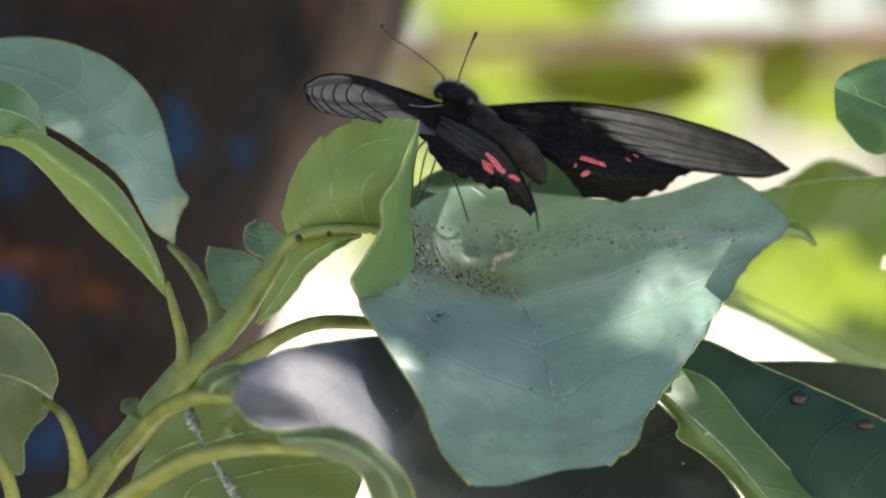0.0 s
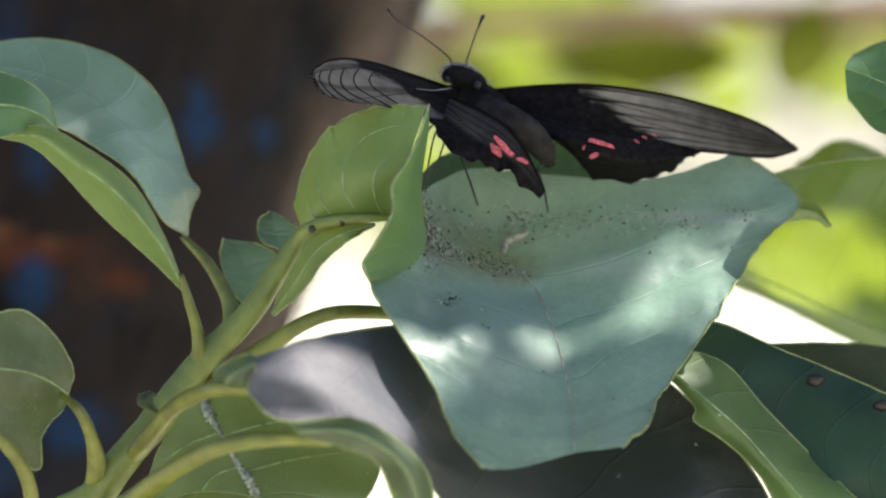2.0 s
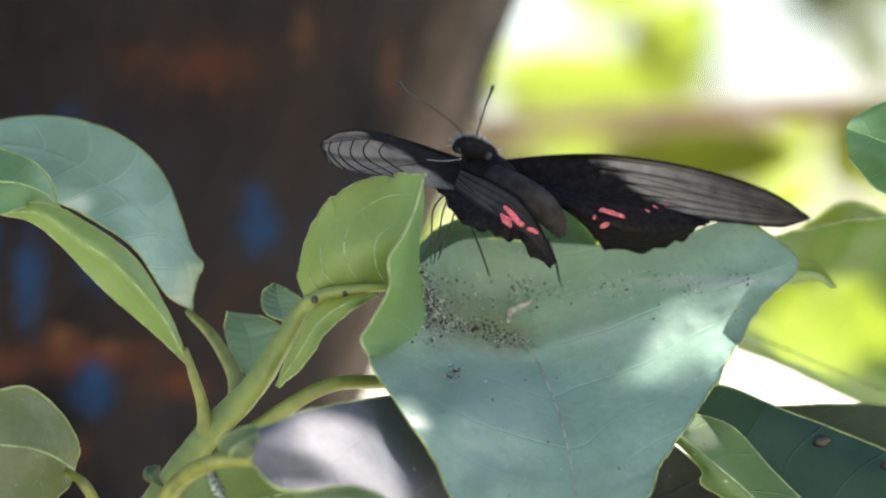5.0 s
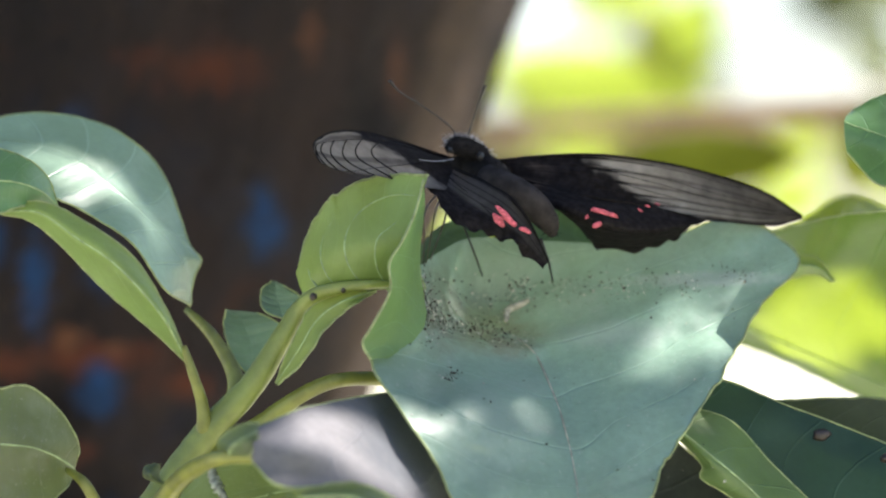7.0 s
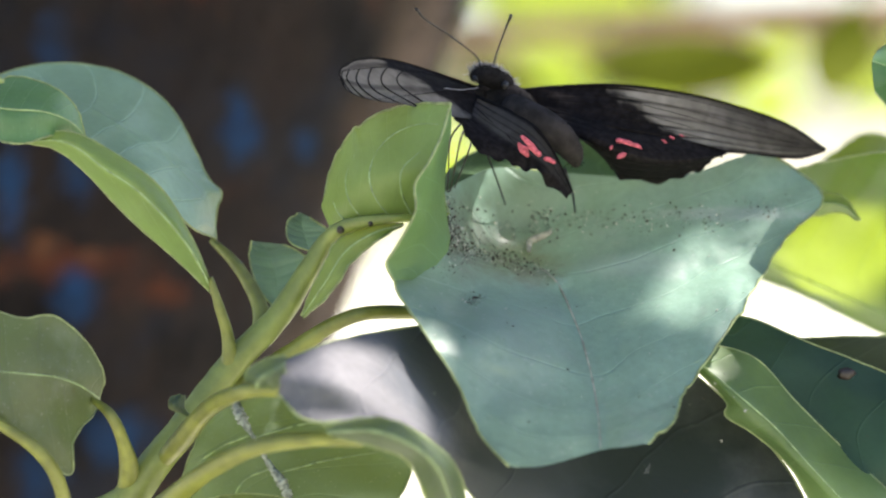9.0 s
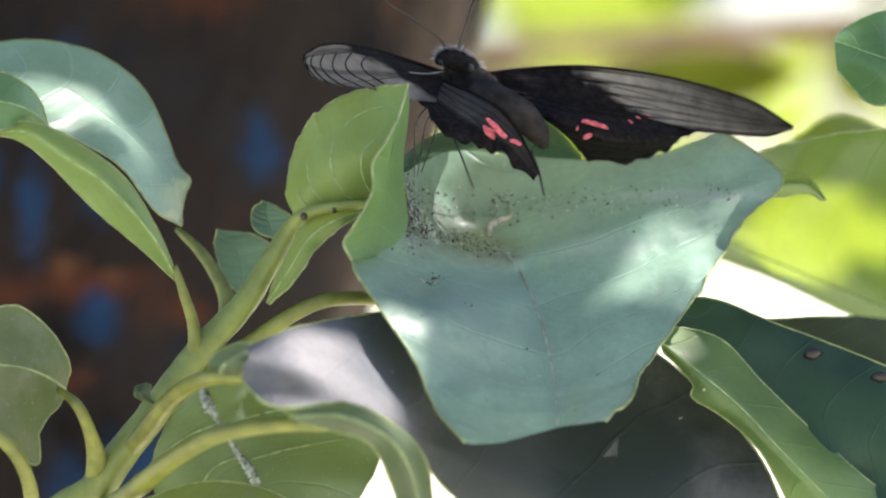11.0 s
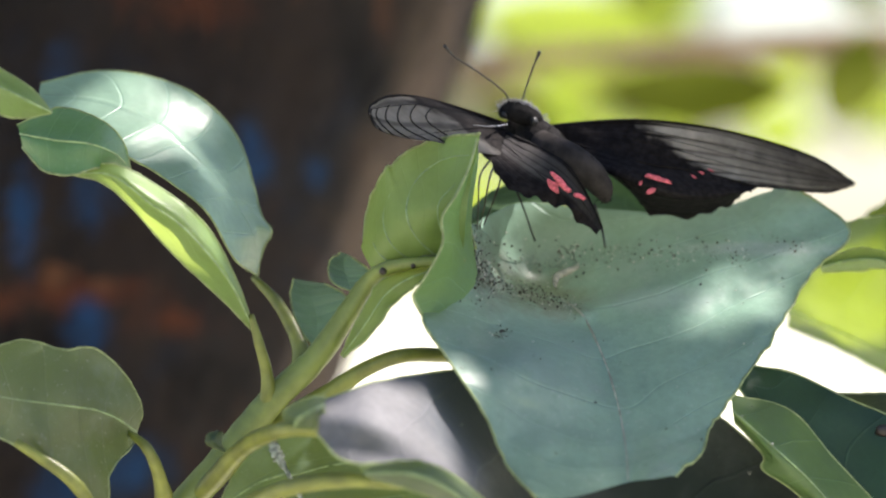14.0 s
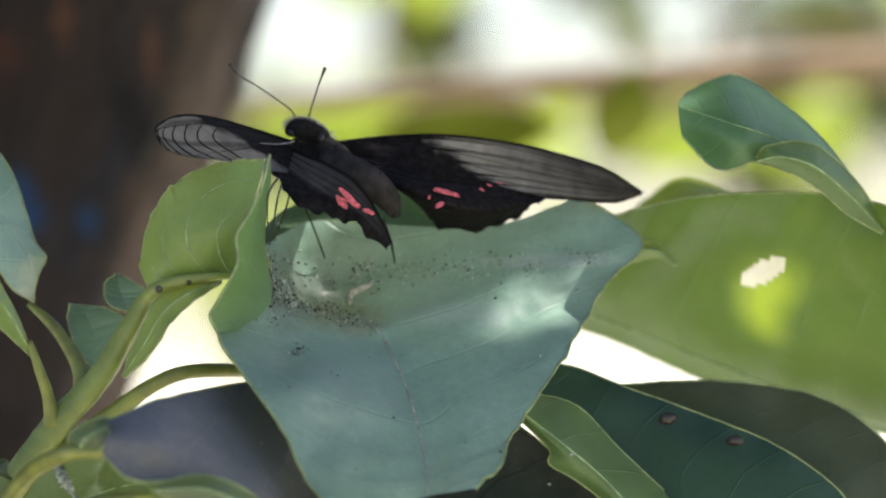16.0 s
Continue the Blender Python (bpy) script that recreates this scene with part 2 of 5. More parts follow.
def spline(points, t):
    """Catmull-Rom through the points, t from 0 to 1."""
    p = [np.array(q, float) for q in points]
    n = len(p) - 1
    if n == 1:
        return p[0] * (1 - t) + p[1] * t
    x = min(max(t * n, 0), n - 1e-9)
    i = int(x)
    f = x - i
    p1, p2 = p[i], p[i + 1]
    p0 = p[i - 1] if i > 0 else 2 * p1 - p2
    p3 = p[i + 2] if i + 2 <= n else 2 * p2 - p1
    return 0.5 * (2 * p1 + (p2 - p0) * f + (2 * p0 - 5 * p1 + 4 * p2 - p3) * f * f + (3 * p1 - p0 - 3 * p2 + p3) * f ** 3)


def mesh_object(name, verts, faces, material, parent=None, label="", uvs=None, smooth=True):
    me = bpy.data.meshes.new(name)
    me.from_pydata([tuple(v) for v in verts], [], faces)
    if uvs is not None:
        layer = me.uv_layers.new(name="UVMap")
        for loop in me.loops:
            layer.data[loop.index].uv = uvs[loop.vertex_index]
    if smooth:
        me.polygons.foreach_set("use_smooth", [True] * len(me.polygons))
    me.materials.append(material)
    me.update()
    ob = new(name, me)
    ob.parent = parent
    if label:
        ob["label"] = label
    return ob


def tube_data(path, radii, sides=8, caps=True):
    """A tapered tube along world points."""
    verts, faces = [], []
    n = len(path)
    ref = Vector((0.13, -0.9, 0.4)).normalized()
    for i, p in enumerate(path):
        d = (path[min(i + 1, n - 1)] - path[max(i - 1, 0)]).normalized()
        s = d.cross(ref)
        s = s.normalized() if s.length > 1e-6 else Vector((1, 0, 0))
        w = s.cross(d).normalized()
        for k in range(sides):
            a = 2 * math.pi * k / sides
            verts.append(p + (s * math.cos(a) + w * math.sin(a)) * radii[i])
    for i in range(n - 1):
        for k in range(sides):
            m = (k + 1) % sides
            faces.append((i * sides + k, i * sides + m, (i + 1) * sides + m, (i + 1) * sides + k))
    if caps:
        faces.append(tuple(range(sides - 1, -1, -1)))
        faces.append(tuple((n - 1) * sides + k for k in range(sides)))
    return verts, faces


def tube(name, points, radii, material, parent, label="", steps=24, sides=10, rough=0.0):
    """points: sheet points; radii in sheet units, spread along the way."""
    path, rr = [], []
    for i in range(steps + 1):
        t = i / steps
        path.append(S(*spline(points, t)))
        r = float(spline([(q,) for q in radii], t)[0]) * UNIT
        rr.append(r * (1 + rough * noise.noise(Vector((i * 0.7, len(points), 3)))))
    return mesh_object(name, *tube_data(path, rr, sides), material, parent, label)


def joined(pieces):
    verts, faces = [], []
    for v, f in pieces:
        k = len(verts)
        verts += list(v)
        faces += [tuple(i + k for i in q) for q in f]
    return verts, faces


def ball_data(centre, size, seg=12, rings=8, turn=None, lump=0.0, seed=0):
    verts, faces = [], []
    for i in range(rings + 1):
        th = math.pi * i / rings
        for k in range(seg):
            ph = 2 * math.pi * k / seg
            v = Vector((math.sin(th) * math.cos(ph) * size[0], math.sin(th) * math.sin(ph) * size[1], math.cos(th) * size[2]))
            if lump:
                v *= 1 + lump * noise.noise(Vector((v.x * 900, v.y * 900 + seed, v.z * 900)))
            if turn:
                v = turn @ v
            verts.append(Vector(centre) + v)
    for i in range(rings):
        for k in range(seg):
            m = (k + 1) % seg
            faces.append((i * seg + k, (i + 1) * seg + k, (i + 1) * seg + m, i * seg + m))
    return verts, faces


def rail_point(rails, u, v):
    return spline([tuple(spline(r, v)) for r in rails], u)


# folds of the big leaf: way on the sheet, half width, depth in mm
CREASES = ((((985, 494), (1030, 600), (1055, 700), (1062, 795)), 30, 1.2), (((985, 494), (1180, 446), (1420, 362)), 34, -0.5), (((1018, 575), (1180, 530), (1345, 436)), 28, 1.0),
           (((1045, 655), (1160, 632), (1275, 560)), 28, -1.0), (((1010, 560), (900, 575), (760, 612)), 28, -1.2), (((1050, 665), (940, 684), (838, 735)), 30, 1.2), (((985, 498), (880, 505), (745, 548)), 26, 1.2),
           (((840, 400), (900, 410), (965, 425)), 62, 1.6), (((782, 345), (806, 422), (880, 460), (985, 497)), 17, -2.8), (((985, 492), (1090, 455), (1250, 405), (1420, 352)), 15, -1.0))


def folded_by(creases, a, b):
    total = 0.0
    for way, half, deep in creases:
        near = 1e9
        for k in range(len(way) - 1):
            (x0, y0), (x1, y1) = way[k], way[k + 1]
            f = max(0.0, min(1.0, ((a - x0) * (x1 - x0) + (b - y0) * (y1 - y0)) / ((x1 - x0) ** 2 + (y1 - y0) ** 2)))
            near = min(near, (a - x0 - f * (x1 - x0)) ** 2 + (b - y0 - f * (y1 - y0)) ** 2)
        total += deep * math.exp(-near / half ** 2)
    return total


def loft_grid(rails, nu, nv, ripple, seed, wave=0.0, creases=(), fray=0.7):
    grid = []
    for j in range(nv + 1):
        row = []
        v = j / nv
        across = [tuple(spline(r, v)) for r in rails]
        for i in range(nu + 1):
            u = i / nu
            p = spline(across, u)
            edge = abs(u - 0.5) * 2
            k = noise.noise(Vector((p[0] * 0.012, p[1] * 0.012, seed)))
            k2 = noise.noise(Vector((p[0] * 0.05, p[1] * 0.05, seed + 7)))
            k3 = noise.noise(Vector((p[0] * 0.11, p[1] * 0.11, seed + 3)))
            off = (k2 * 3 * edge ** 3 + k3 * 1.8 * edge ** 6) * fray
            p = p + np.array((off, off, k * ripple * (0.4 + edge) + wave * min(1, edge * 2.5) * (0.6 + k2) * math.sin(2 * math.pi * (v * 7 + edge ** 1.4 * 1.17 + 0.35 * k))))
            p[2] += folded_by(creases, p[0], p[1])
            row.append(p)
        grid.append(row)
    return grid


def leaf(name, rails, material, parent, label="", u_from=0.0, u_to=1.0, nu=24, nv=48, ripple=2.0, seed=1, rib=None, rim=1.8, hole=None, wave=0.0, creases=(), fray=0.7):
    """A leaf blade lofted over rails (left margin ... right margin), with a rib and a pale margin as parts."""
    grid = loft_grid(rails, nu, nv, ripple, seed, wave, creases, fray)
    verts = [S(*p) for row in grid for p in row]
    uvs = [(u_from + (u_to - u_from) * i / nu, j / nv) for j in range(nv + 1) for i in range(nu + 1)]
    faces = []
    for j in range(nv):
        for i in range(nu):
            if hole:
                c = grid[j][i]
                if ((c[0] - hole[0]) / hole[2]) ** 2 + ((c[1] - hole[1] + 0.35 * (c[0] - hole[0])) / hole[3]) ** 2 < 1 + 0.3 * noise.noise(Vector((c[0] * 0.05, c[1] * 0.05, 1))):
                    continue
            k = j * (nu + 1) + i
            faces.append((k, k + 1, k + nu + 2, k + nu + 1))
    ob = mesh_object(name, verts, faces, material, parent, label, uvs)
    if rim:
        for col in (0, nu):
            path = [S(*grid[j][col]) for j in range(nv + 1)]
            rr = [rim * UNIT * (1 + 0.4 * noise.noise(Vector((j * 0.5, col, seed)))) for j in range(nv + 1)]
            mesh_object("margin", *tube_data(path, rr, 5), RIM, ob, "thin pale margin of the leaf")
    if rib:
        u0, r0, r1 = rib
        path, rr = [], []
        for j in range(nv + 1):
            x = u0 * nu
            i = min(int(x), nu - 1)
            p = grid[j][i] * (1 - (x - i)) + grid[j][i + 1] * (x - i)
            path.append(S(*p) + Vector((0, -0.0001, 0)))
            rr.append((r0 + (r1 - r0) * j / nv) * UNIT)
        mesh_object("midrib", *tube_data(path, rr, 6), RIB, ob, "pale raised midrib")
    return ob


# ---- ground and distance ----
def ground_sheet():
    n = Nodes("pale_dry_ground")
    tone = n.mix(n.ramp(n.noise(0.8, 6), 0.3, 0.7), (0.43, 0.405, 0.325), (0.53, 0.51, 0.42))
    tone = n.mix(n.ramp(n.noise(9, 5), 0.45, 0.7), tone, (0.28, 0.31, 0.14))
    n.colour(tone, 0.9)
    n.bump(n.noise(12, 6), 0.6, 0.03)
    verts, faces = [], []
    rings = [0.0, 1, 2, 4, 8, 15, 30, 60, 120, 300, 900, 2500]
    seg = 32
    for i, r in enumerate(rings):
        for k in range(seg):
            a = 2 * math.pi * k / seg
            z = 0.04 * noise.noise(Vector((r * math.cos(a) * 0.7, r * math.sin(a) * 0.7, 0))) if 0 < r < 40 else 0
            verts.append((r * math.cos(a), r * math.sin(a), z))
    for i in range(len(rings) - 1):
        for k in range(seg):
            m = (k + 1) % seg
            faces.append((i * seg + k, (i + 1) * seg + k, (i + 1) * seg + m, i * seg + m))
    ob = mesh_object("ground", verts, faces, n.mat)
    tagged(ob, "pale dry sunlit garden ground with patches of grass", "ground", kind="structure")


ground_sheet()


# stains and near-black patches on the trunk: colour, sheet places and half sizes
STAINS = []
STAINS.append(((0.019, 0.019, 0.023), 0.8, ((425, 215, 105, 125), (560, 420, 70, 130), (250, 120, 70, 70), (700, 300, 50, 160))))
# near-black patches, most of them low on the trunk
STAINS.append(((0.0055, 0.005, 0.0055), 1.0, ((610, 60, 85, 130), (330, 640, 130, 90), (60, 200, 70, 70), (560, 250, 60, 90), (70, 760, 160, 120), (300, 820, 120, 110), (30, 560, 90, 70))))
STAINS.append(((0.085, 0.028, 0.015), 0.9, ((130, 470, 170, 36), (250, 520, 100, 36), (300, -60, 120, 60), (-80, 480, 110, 46), (40, 640, 70, 30))))
STAINS.append(((0.125, 0.055, 0.028), 0.8, ((62, 432, 40, 30), (500, -112, 24, 60), (655, -60, 24, 80), (150, 452, 30, 16))))
STAINS.append(((0.010, 0.042, 0.115), 0.9, ((416, 220, 44, 80), (90, 80, 36, 65), (130, 300, 48, 60), (120, 525, 55, 60), (15, 330, 34, 100), (55, 850, 60, 80), (-90, 250, 60, 70), (200, 790, 90, 60), (530, 250, 30, 40))))


def trunk_material():
    n = Nodes("stained_bark")
    long = n.noise(9, 6, 0.6, stretch=(1, 1, 0.25))
    fine = n.noise(70, 6, 0.65, stretch=(1, 1, 0.4))
    tone = n.mix(n.ramp(long, 0.35, 0.65), (0.010, 0.009, 0.0095), (0.026, 0.019, 0.017))
    tone = n.mix(n.math("MULTIPLY", n.ramp(fine, 0.4, 0.7), 0.5), tone, (0.011, 0.0108, 0.012))
    blotch = n.noise(26, 8, 0.7)
    tone = n.mix(n.math("MULTIPLY", n.ramp(blotch, 0.5, 0.68), 0.8), tone, (0.013, 0.016, 0.026))
    tone = n.mix(n.math("MULTIPLY", n.ramp(n.noise(41, 7, 0.7), 0.56, 0.7), 0.8), tone, (0.044, 0.021, 0.013))
    tone = n.mix(n.math("MULTIPLY", n.ramp(n.noise(150, 5, 0.7), 0.55, 0.7), 0.6), tone, (0.006, 0.006, 0.006))
    for shade, most, places in STAINS:
        for a, b, w, h in places:
            c = S(a, b, 165)
            patch = n.spot((c.x, c.y, c.z), (w * UNIT * 1.2, 0.12, h * UNIT * 1.2), 0.2, 1.2, 0.9)
            patch = n.math("MULTIPLY", patch, n.math("MULTIPLY", n.ramp(fine, 0.28, 0.6), most))
            tone = n.mix(patch, tone, shade)
    # the trunk's sunlit right edge, put into the bark colour as paler patches
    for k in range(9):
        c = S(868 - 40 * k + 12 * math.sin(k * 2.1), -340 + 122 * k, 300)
        lit_flank = n.math("MULTIPLY", n.spot((c.x, c.y, c.z), (62 * UNIT * 1.3, 0.22, 125 * UNIT * 1.3), 0.2, 1.2, 0.5), n.math("MULTIPLY", n.ramp(fine, 0.2, 0.6), 0.75))
        tone = n.mix(lit_flank, tone, (0.078, 0.056, 0.040))
    n.colour(tone, 0.9, 0.0, 0.08)
    n.bump(n.math("ADD", long, n.math("ADD", blotch, n.math("MULTIPLY", fine, 0.8))), 1.0, 0.014)
    return n.mat


TRUNK_LOW, TRUNK_HIGH, TRUNK_Y = S(582, 600, 300), S(795, 10, 300), 0.30
TRUNK_LEAN = (TRUNK_HIGH - TRUNK_LOW) / (TRUNK_HIGH.z - TRUNK_LOW.z)


def trunk_axis(z):
    """Centre and radius of the trunk at a height."""
    rad = 0.150 + 0.06 * max(0, 1 - z / 0.5) ** 2 - 0.008 * z
    edge = TRUNK_LOW + TRUNK_LEAN * (z - TRUNK_LOW.z)
    return edge.x - rad + 0.006 * math.sin(z * 5 - 5.4), rad


def trunk_skin(a, z, proud=0.0):
    cx, rad = trunk_axis(z)
    rad += proud + noise.noise(Vector((math.cos(a) * 2.2, math.sin(a) * 2.2, z * 1.5))) * 0.010
    rad += noise.noise(Vector((math.cos(a) * 9, math.sin(a) * 9, z * 5))) * 0.003
    return Vector((cx + math.cos(a) * rad, TRUNK_Y + math.sin(a) * rad, z))


def tree_trunk():
    base = new("tree_trunk")
    base.location = (trunk_axis(0)[0], TRUNK_Y, 0.0)
    tagged(base, "dark leaning tree trunk with blue and rusty paint stains", "tree")
    back = Matrix.Translation(-base.location)
    verts, faces = [], []
    seg, rows = 64, 80
    for j in range(rows + 1):
        for k in range(seg):
            verts.append(trunk_skin(2 * math.pi * k / seg, 3.4 * j / rows))
    for j in range(rows):
        for k in range(seg):
            m = (k + 1) % seg
            faces.append((j * seg + k, j * seg + m, (j + 1) * seg + m, (j + 1) * seg + k))
    faces.append(tuple(rows * seg + k for k in range(seg)))
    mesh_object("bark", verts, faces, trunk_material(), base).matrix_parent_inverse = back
    root = Vector((trunk_axis(2.2)[0], TRUNK_Y, 2.2))
    reach = S(860, 470, 0) + SUN * 0.88 + Vector((-0.14, 0, 0.10))
    limb = [root, root + Vector((0.10, -0.03, 0.06)), (root + reach) / 2 + Vector((0.03, 0.05, 0.10)), reach + Vector((-0.06, 0.05, 0.05)), reach]
    path = [Vector(spline([tuple(q) for q in limb], k / 24)) for k in range(25)]
    mesh_object("limb", *tube_data(path, [0.045 - 0.038 * k / 24 for k in range(25)], 10), trunk_material(), base, "dark side limb of the tree").matrix_parent_inverse = back


tree_trunk()


def simple_leaf_data(centre, along, side, length, width, bow):
    """A small pointed leaf of 8 faces."""
    up = along.cross(side).normalized()
    verts, faces = [], []
    prof = (0.08, 0.75, 1.0, 0.72, 0.03)
    for i, w in enumerate(prof):
        t = i / 4
        mid = centre + along * (t - 0.5) * length - up * bow * length * (t - 0.5) ** 2 * 2
        verts += [mid - side * w * width / 2 + up * 0.12 * width * w, mid, mid + side * w * width / 2 + up * 0.12 * width * w]
    for i in range(4):
        k = i * 3
        faces += [(k, k + 1, k + 4, k + 3), (k + 1, k + 2, k + 5, k + 4)]
    return verts, faces


def any_turn(rng):
    v = Vector((rng.gauss(0, 1), rng.gauss(0, 1), rng.gauss(0, 1))).normalized()
    w = v.cross(Vector((rng.gauss(0, 1), rng.gauss(0, 1), rng.gauss(0, 1)))).normalized()
    return v, w


# the foliage's sun and shade are put into three leaf colours
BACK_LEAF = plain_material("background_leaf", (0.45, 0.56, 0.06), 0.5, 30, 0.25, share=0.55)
BACK_DARK = plain_material("shade_coloured_leaf", (0.055, 0.075, 0.012), 0.6, 60, 0.35, share=0.2)
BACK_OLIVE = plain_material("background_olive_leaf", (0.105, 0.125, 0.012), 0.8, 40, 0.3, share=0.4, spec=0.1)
BOUGH = plain_material("pale_brown_bough", (0.21, 0.145, 0.085), 0.8, 60, 0.4)
TWIG = plain_material("brown_twig", (0.085, 0.055, 0.036), 0.8, 60, 0.4)


def B(a, b, dist):
    """A sheet direction at that distance in metres from the eye."""
    return S(a, b, (dist - 1.0) * 1000)


# openings of the foliage towards the sky, then clumps of the low boughs in the lit and the shaded leaf colour: centre
# and half sizes
SKY_GAPS = ((985, -55, 105, 65), (905, -100, 70, 60), (1345, -40, 110, 115), (1740, -5, 150, 32), (1307, -90, 90, 110), (1290, -230, 80, 140), (1290, 30, 40, 40), (1730, -115, 180, 40), (1470, 265, 150, 75), (1150, -350, 200, 60), (1600, -300, 160, 60), (1372, 10, 62, 95), (1836, -20, 90, 30), (1340, 225, 130, 45), (1560, 250, 140, 60))
SUNNY = ((930, 10, 85, 40, 9), (975, 120, 65, 50, 8), (1380, 110, 40, 70, 7), (1090, -165, 80, 60, 10), (1610, 75, 110, 60, 12), (1040, 60, 70, 26, 6), (1300, 190, 50, 30, 5), (1500, -20, 110, 30, 8), (1580, 190, 90, 40, 8), (800, 330, 70, 90, 9),
         (1800, 120, 130, 70, 12), (1950, -150, 120, 90, 12), (1000, 250, 90, 60, 9), (720, -60, 60, 80, 8), (1650, -220, 90, 40, 7))
SHADY = ((1190, 140, 85, 32, 9), (1490, 100, 50, 55, 9), (1150, -60, 55, 60, 7), (1530, -210, 90, 50, 9), (1830, -75, 140, 18, 7), (820, 130, 50, 60, 6), (1420, -190, 40, 60, 5), (1760, 200, 100, 40, 8), (860, 480, 70, 40, 6),
         (1130, 210, 60, 30, 4), (1060, -280, 80, 40, 6), (2000, 60, 90, 50, 7))


# broad single leaves nearer than the tree's boughs: sheet place, half length and width, turn in degrees, distance
BROAD_DIM = ((1215, 116, 165, 60, 4, 1.45), (1490, 92, 92, 62, -72, 1.5), (900, 160, 70, 48, 25, 1.7), (1125, -70, 75, 30, 62, 1.9), (1510, -70, 70, 40, 35, 1.95), (1710, 55, 115, 42, 12, 1.85),
             (1565, -195, 110, 45, -20, 2.0), (1840, -80, 130, 26, 5, 2.0), (1015, 245, 80, 30, 15, 1.85), (860, 470, 70, 38, 0, 1.85), (1500, -330, 110, 50, 20, 2.0))
BROAD_SUNNY = ((985, 118, 62, 46, 40, 1.95), (1360, 180, 70, 55, 30, 2.05), (1620, 150, 115, 50, -15, 1.95), (1375, 75, 70, 40, 78, 2.0), (1090, 215, 120, 40, -8, 2.05), (1040, -170, 90, 42, -25, 2.05), (1780, 140, 130, 60, 20, 2.05))


HANGING = ((1005, -15, 190, 80, 6, 1.95), (1160, -100, 110, 60, -50, 2.0))
hanging = []


def background():
    rng = random.Random(5)
    # the low boughs of a tree 3 m behind, open to the sky in places
    light, dim, olive = [], [], []

    def bough_leaf(store, a, b, dist, long, wide, sunny):
        v, w = any_turn(rng)
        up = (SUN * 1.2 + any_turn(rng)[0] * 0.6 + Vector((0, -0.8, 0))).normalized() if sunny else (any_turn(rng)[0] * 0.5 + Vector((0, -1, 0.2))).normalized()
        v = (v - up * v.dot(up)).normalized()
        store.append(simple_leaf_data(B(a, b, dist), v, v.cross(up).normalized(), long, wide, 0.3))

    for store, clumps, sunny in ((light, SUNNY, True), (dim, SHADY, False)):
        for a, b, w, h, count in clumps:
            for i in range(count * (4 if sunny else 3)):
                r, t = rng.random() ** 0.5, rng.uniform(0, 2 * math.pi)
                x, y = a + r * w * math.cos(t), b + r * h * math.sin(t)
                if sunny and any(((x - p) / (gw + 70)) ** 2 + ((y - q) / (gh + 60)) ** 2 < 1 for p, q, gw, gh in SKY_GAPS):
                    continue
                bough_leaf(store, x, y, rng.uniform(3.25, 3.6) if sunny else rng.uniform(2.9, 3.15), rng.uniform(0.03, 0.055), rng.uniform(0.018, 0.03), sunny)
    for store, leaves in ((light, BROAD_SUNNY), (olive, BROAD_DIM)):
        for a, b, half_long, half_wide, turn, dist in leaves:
            t = radians(turn)
            facing = (Vector((0, -1, 0.25)) + any_turn(rng)[0] * 0.2).normalized()
            along = Vector((math.cos(t), 0, -math.sin(t)))
            along = (along - facing * along.dot(facing)).normalized()
            store.append(simple_leaf_data(B(a, b, dist), along, along.cross(facing), 2.2 * half_long * UNIT * dist, 2 * half_wide * UNIT * dist, 0.15))
    # thinner foliage further back
    for i in range(520):
        a, b = rng.uniform(500, 2300), rng.uniform(-420, 470)
        if any(((a - p) / (w + 84)) ** 2 + ((b - q) / (h + 72)) ** 2 < 1 for p, q, w, h in SKY_GAPS):
            continue
        if b > 180 and rng.random() < 0.6:
            continue
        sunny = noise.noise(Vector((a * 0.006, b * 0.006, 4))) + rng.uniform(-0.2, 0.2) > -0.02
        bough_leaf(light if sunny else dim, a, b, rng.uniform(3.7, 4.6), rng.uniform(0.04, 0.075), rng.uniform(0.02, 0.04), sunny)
    # the rest of the crown, above and beside
    for i in range(500):
        c = Vector((rng.gauss(1.3, 0.75), rng.gauss(3.5, 0.6), rng.gauss(2.5, 0.45)))
        if c.z < 1.75 or (c.y < 1.9):
            continue
        v, w = any_turn(rng)
        (light if rng.random() < 0.6 else dim).append(simple_leaf_data(c, v, w, rng.uniform(0.12, 0.2), rng.uniform(0.06, 0.1), 0.3))
    tree = new("background_tree")
    tree.location = (1.45, 3.4, 0)
    tagged(tree, "sunlit broad-leaved tree with low hanging boughs", "tree")
    back = Matrix.Translation(-tree.location)
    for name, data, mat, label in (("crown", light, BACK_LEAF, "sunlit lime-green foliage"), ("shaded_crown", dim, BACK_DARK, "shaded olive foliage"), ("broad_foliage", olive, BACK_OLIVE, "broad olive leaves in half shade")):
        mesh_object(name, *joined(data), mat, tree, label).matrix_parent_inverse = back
    # hanging leaves that the wind moves off the brightest openings
    for a, b, half_long, half_wide, turn, dist in HANGING:
        t = radians(turn)
        facing = Vector((0.1, -1, 0.25)).normalized()
        along = Vector((math.cos(t), 0, -math.sin(t)))
        along = (along - facing * along.dot(facing)).normalized()
        ob = mesh_object("hanging_leaf", *simple_leaf_data(B(a, b, dist), along, along.cross(facing), 2.2 * half_long * UNIT * dist, 2 * half_wide * UNIT * dist, 0.15), BACK_LEAF, tree, "sunlit hanging leaf")
        ob.matrix_parent_inverse = back
        hanging.append(ob)
    trunk = [Vector((1.45, 3.4, 0)), Vector((1.40, 3.38, 0.7)), Vector((1.47, 3.4, 1.4)), Vector((1.38, 3.45, 2.1)), Vector((1.3, 3.5, 2.8))]
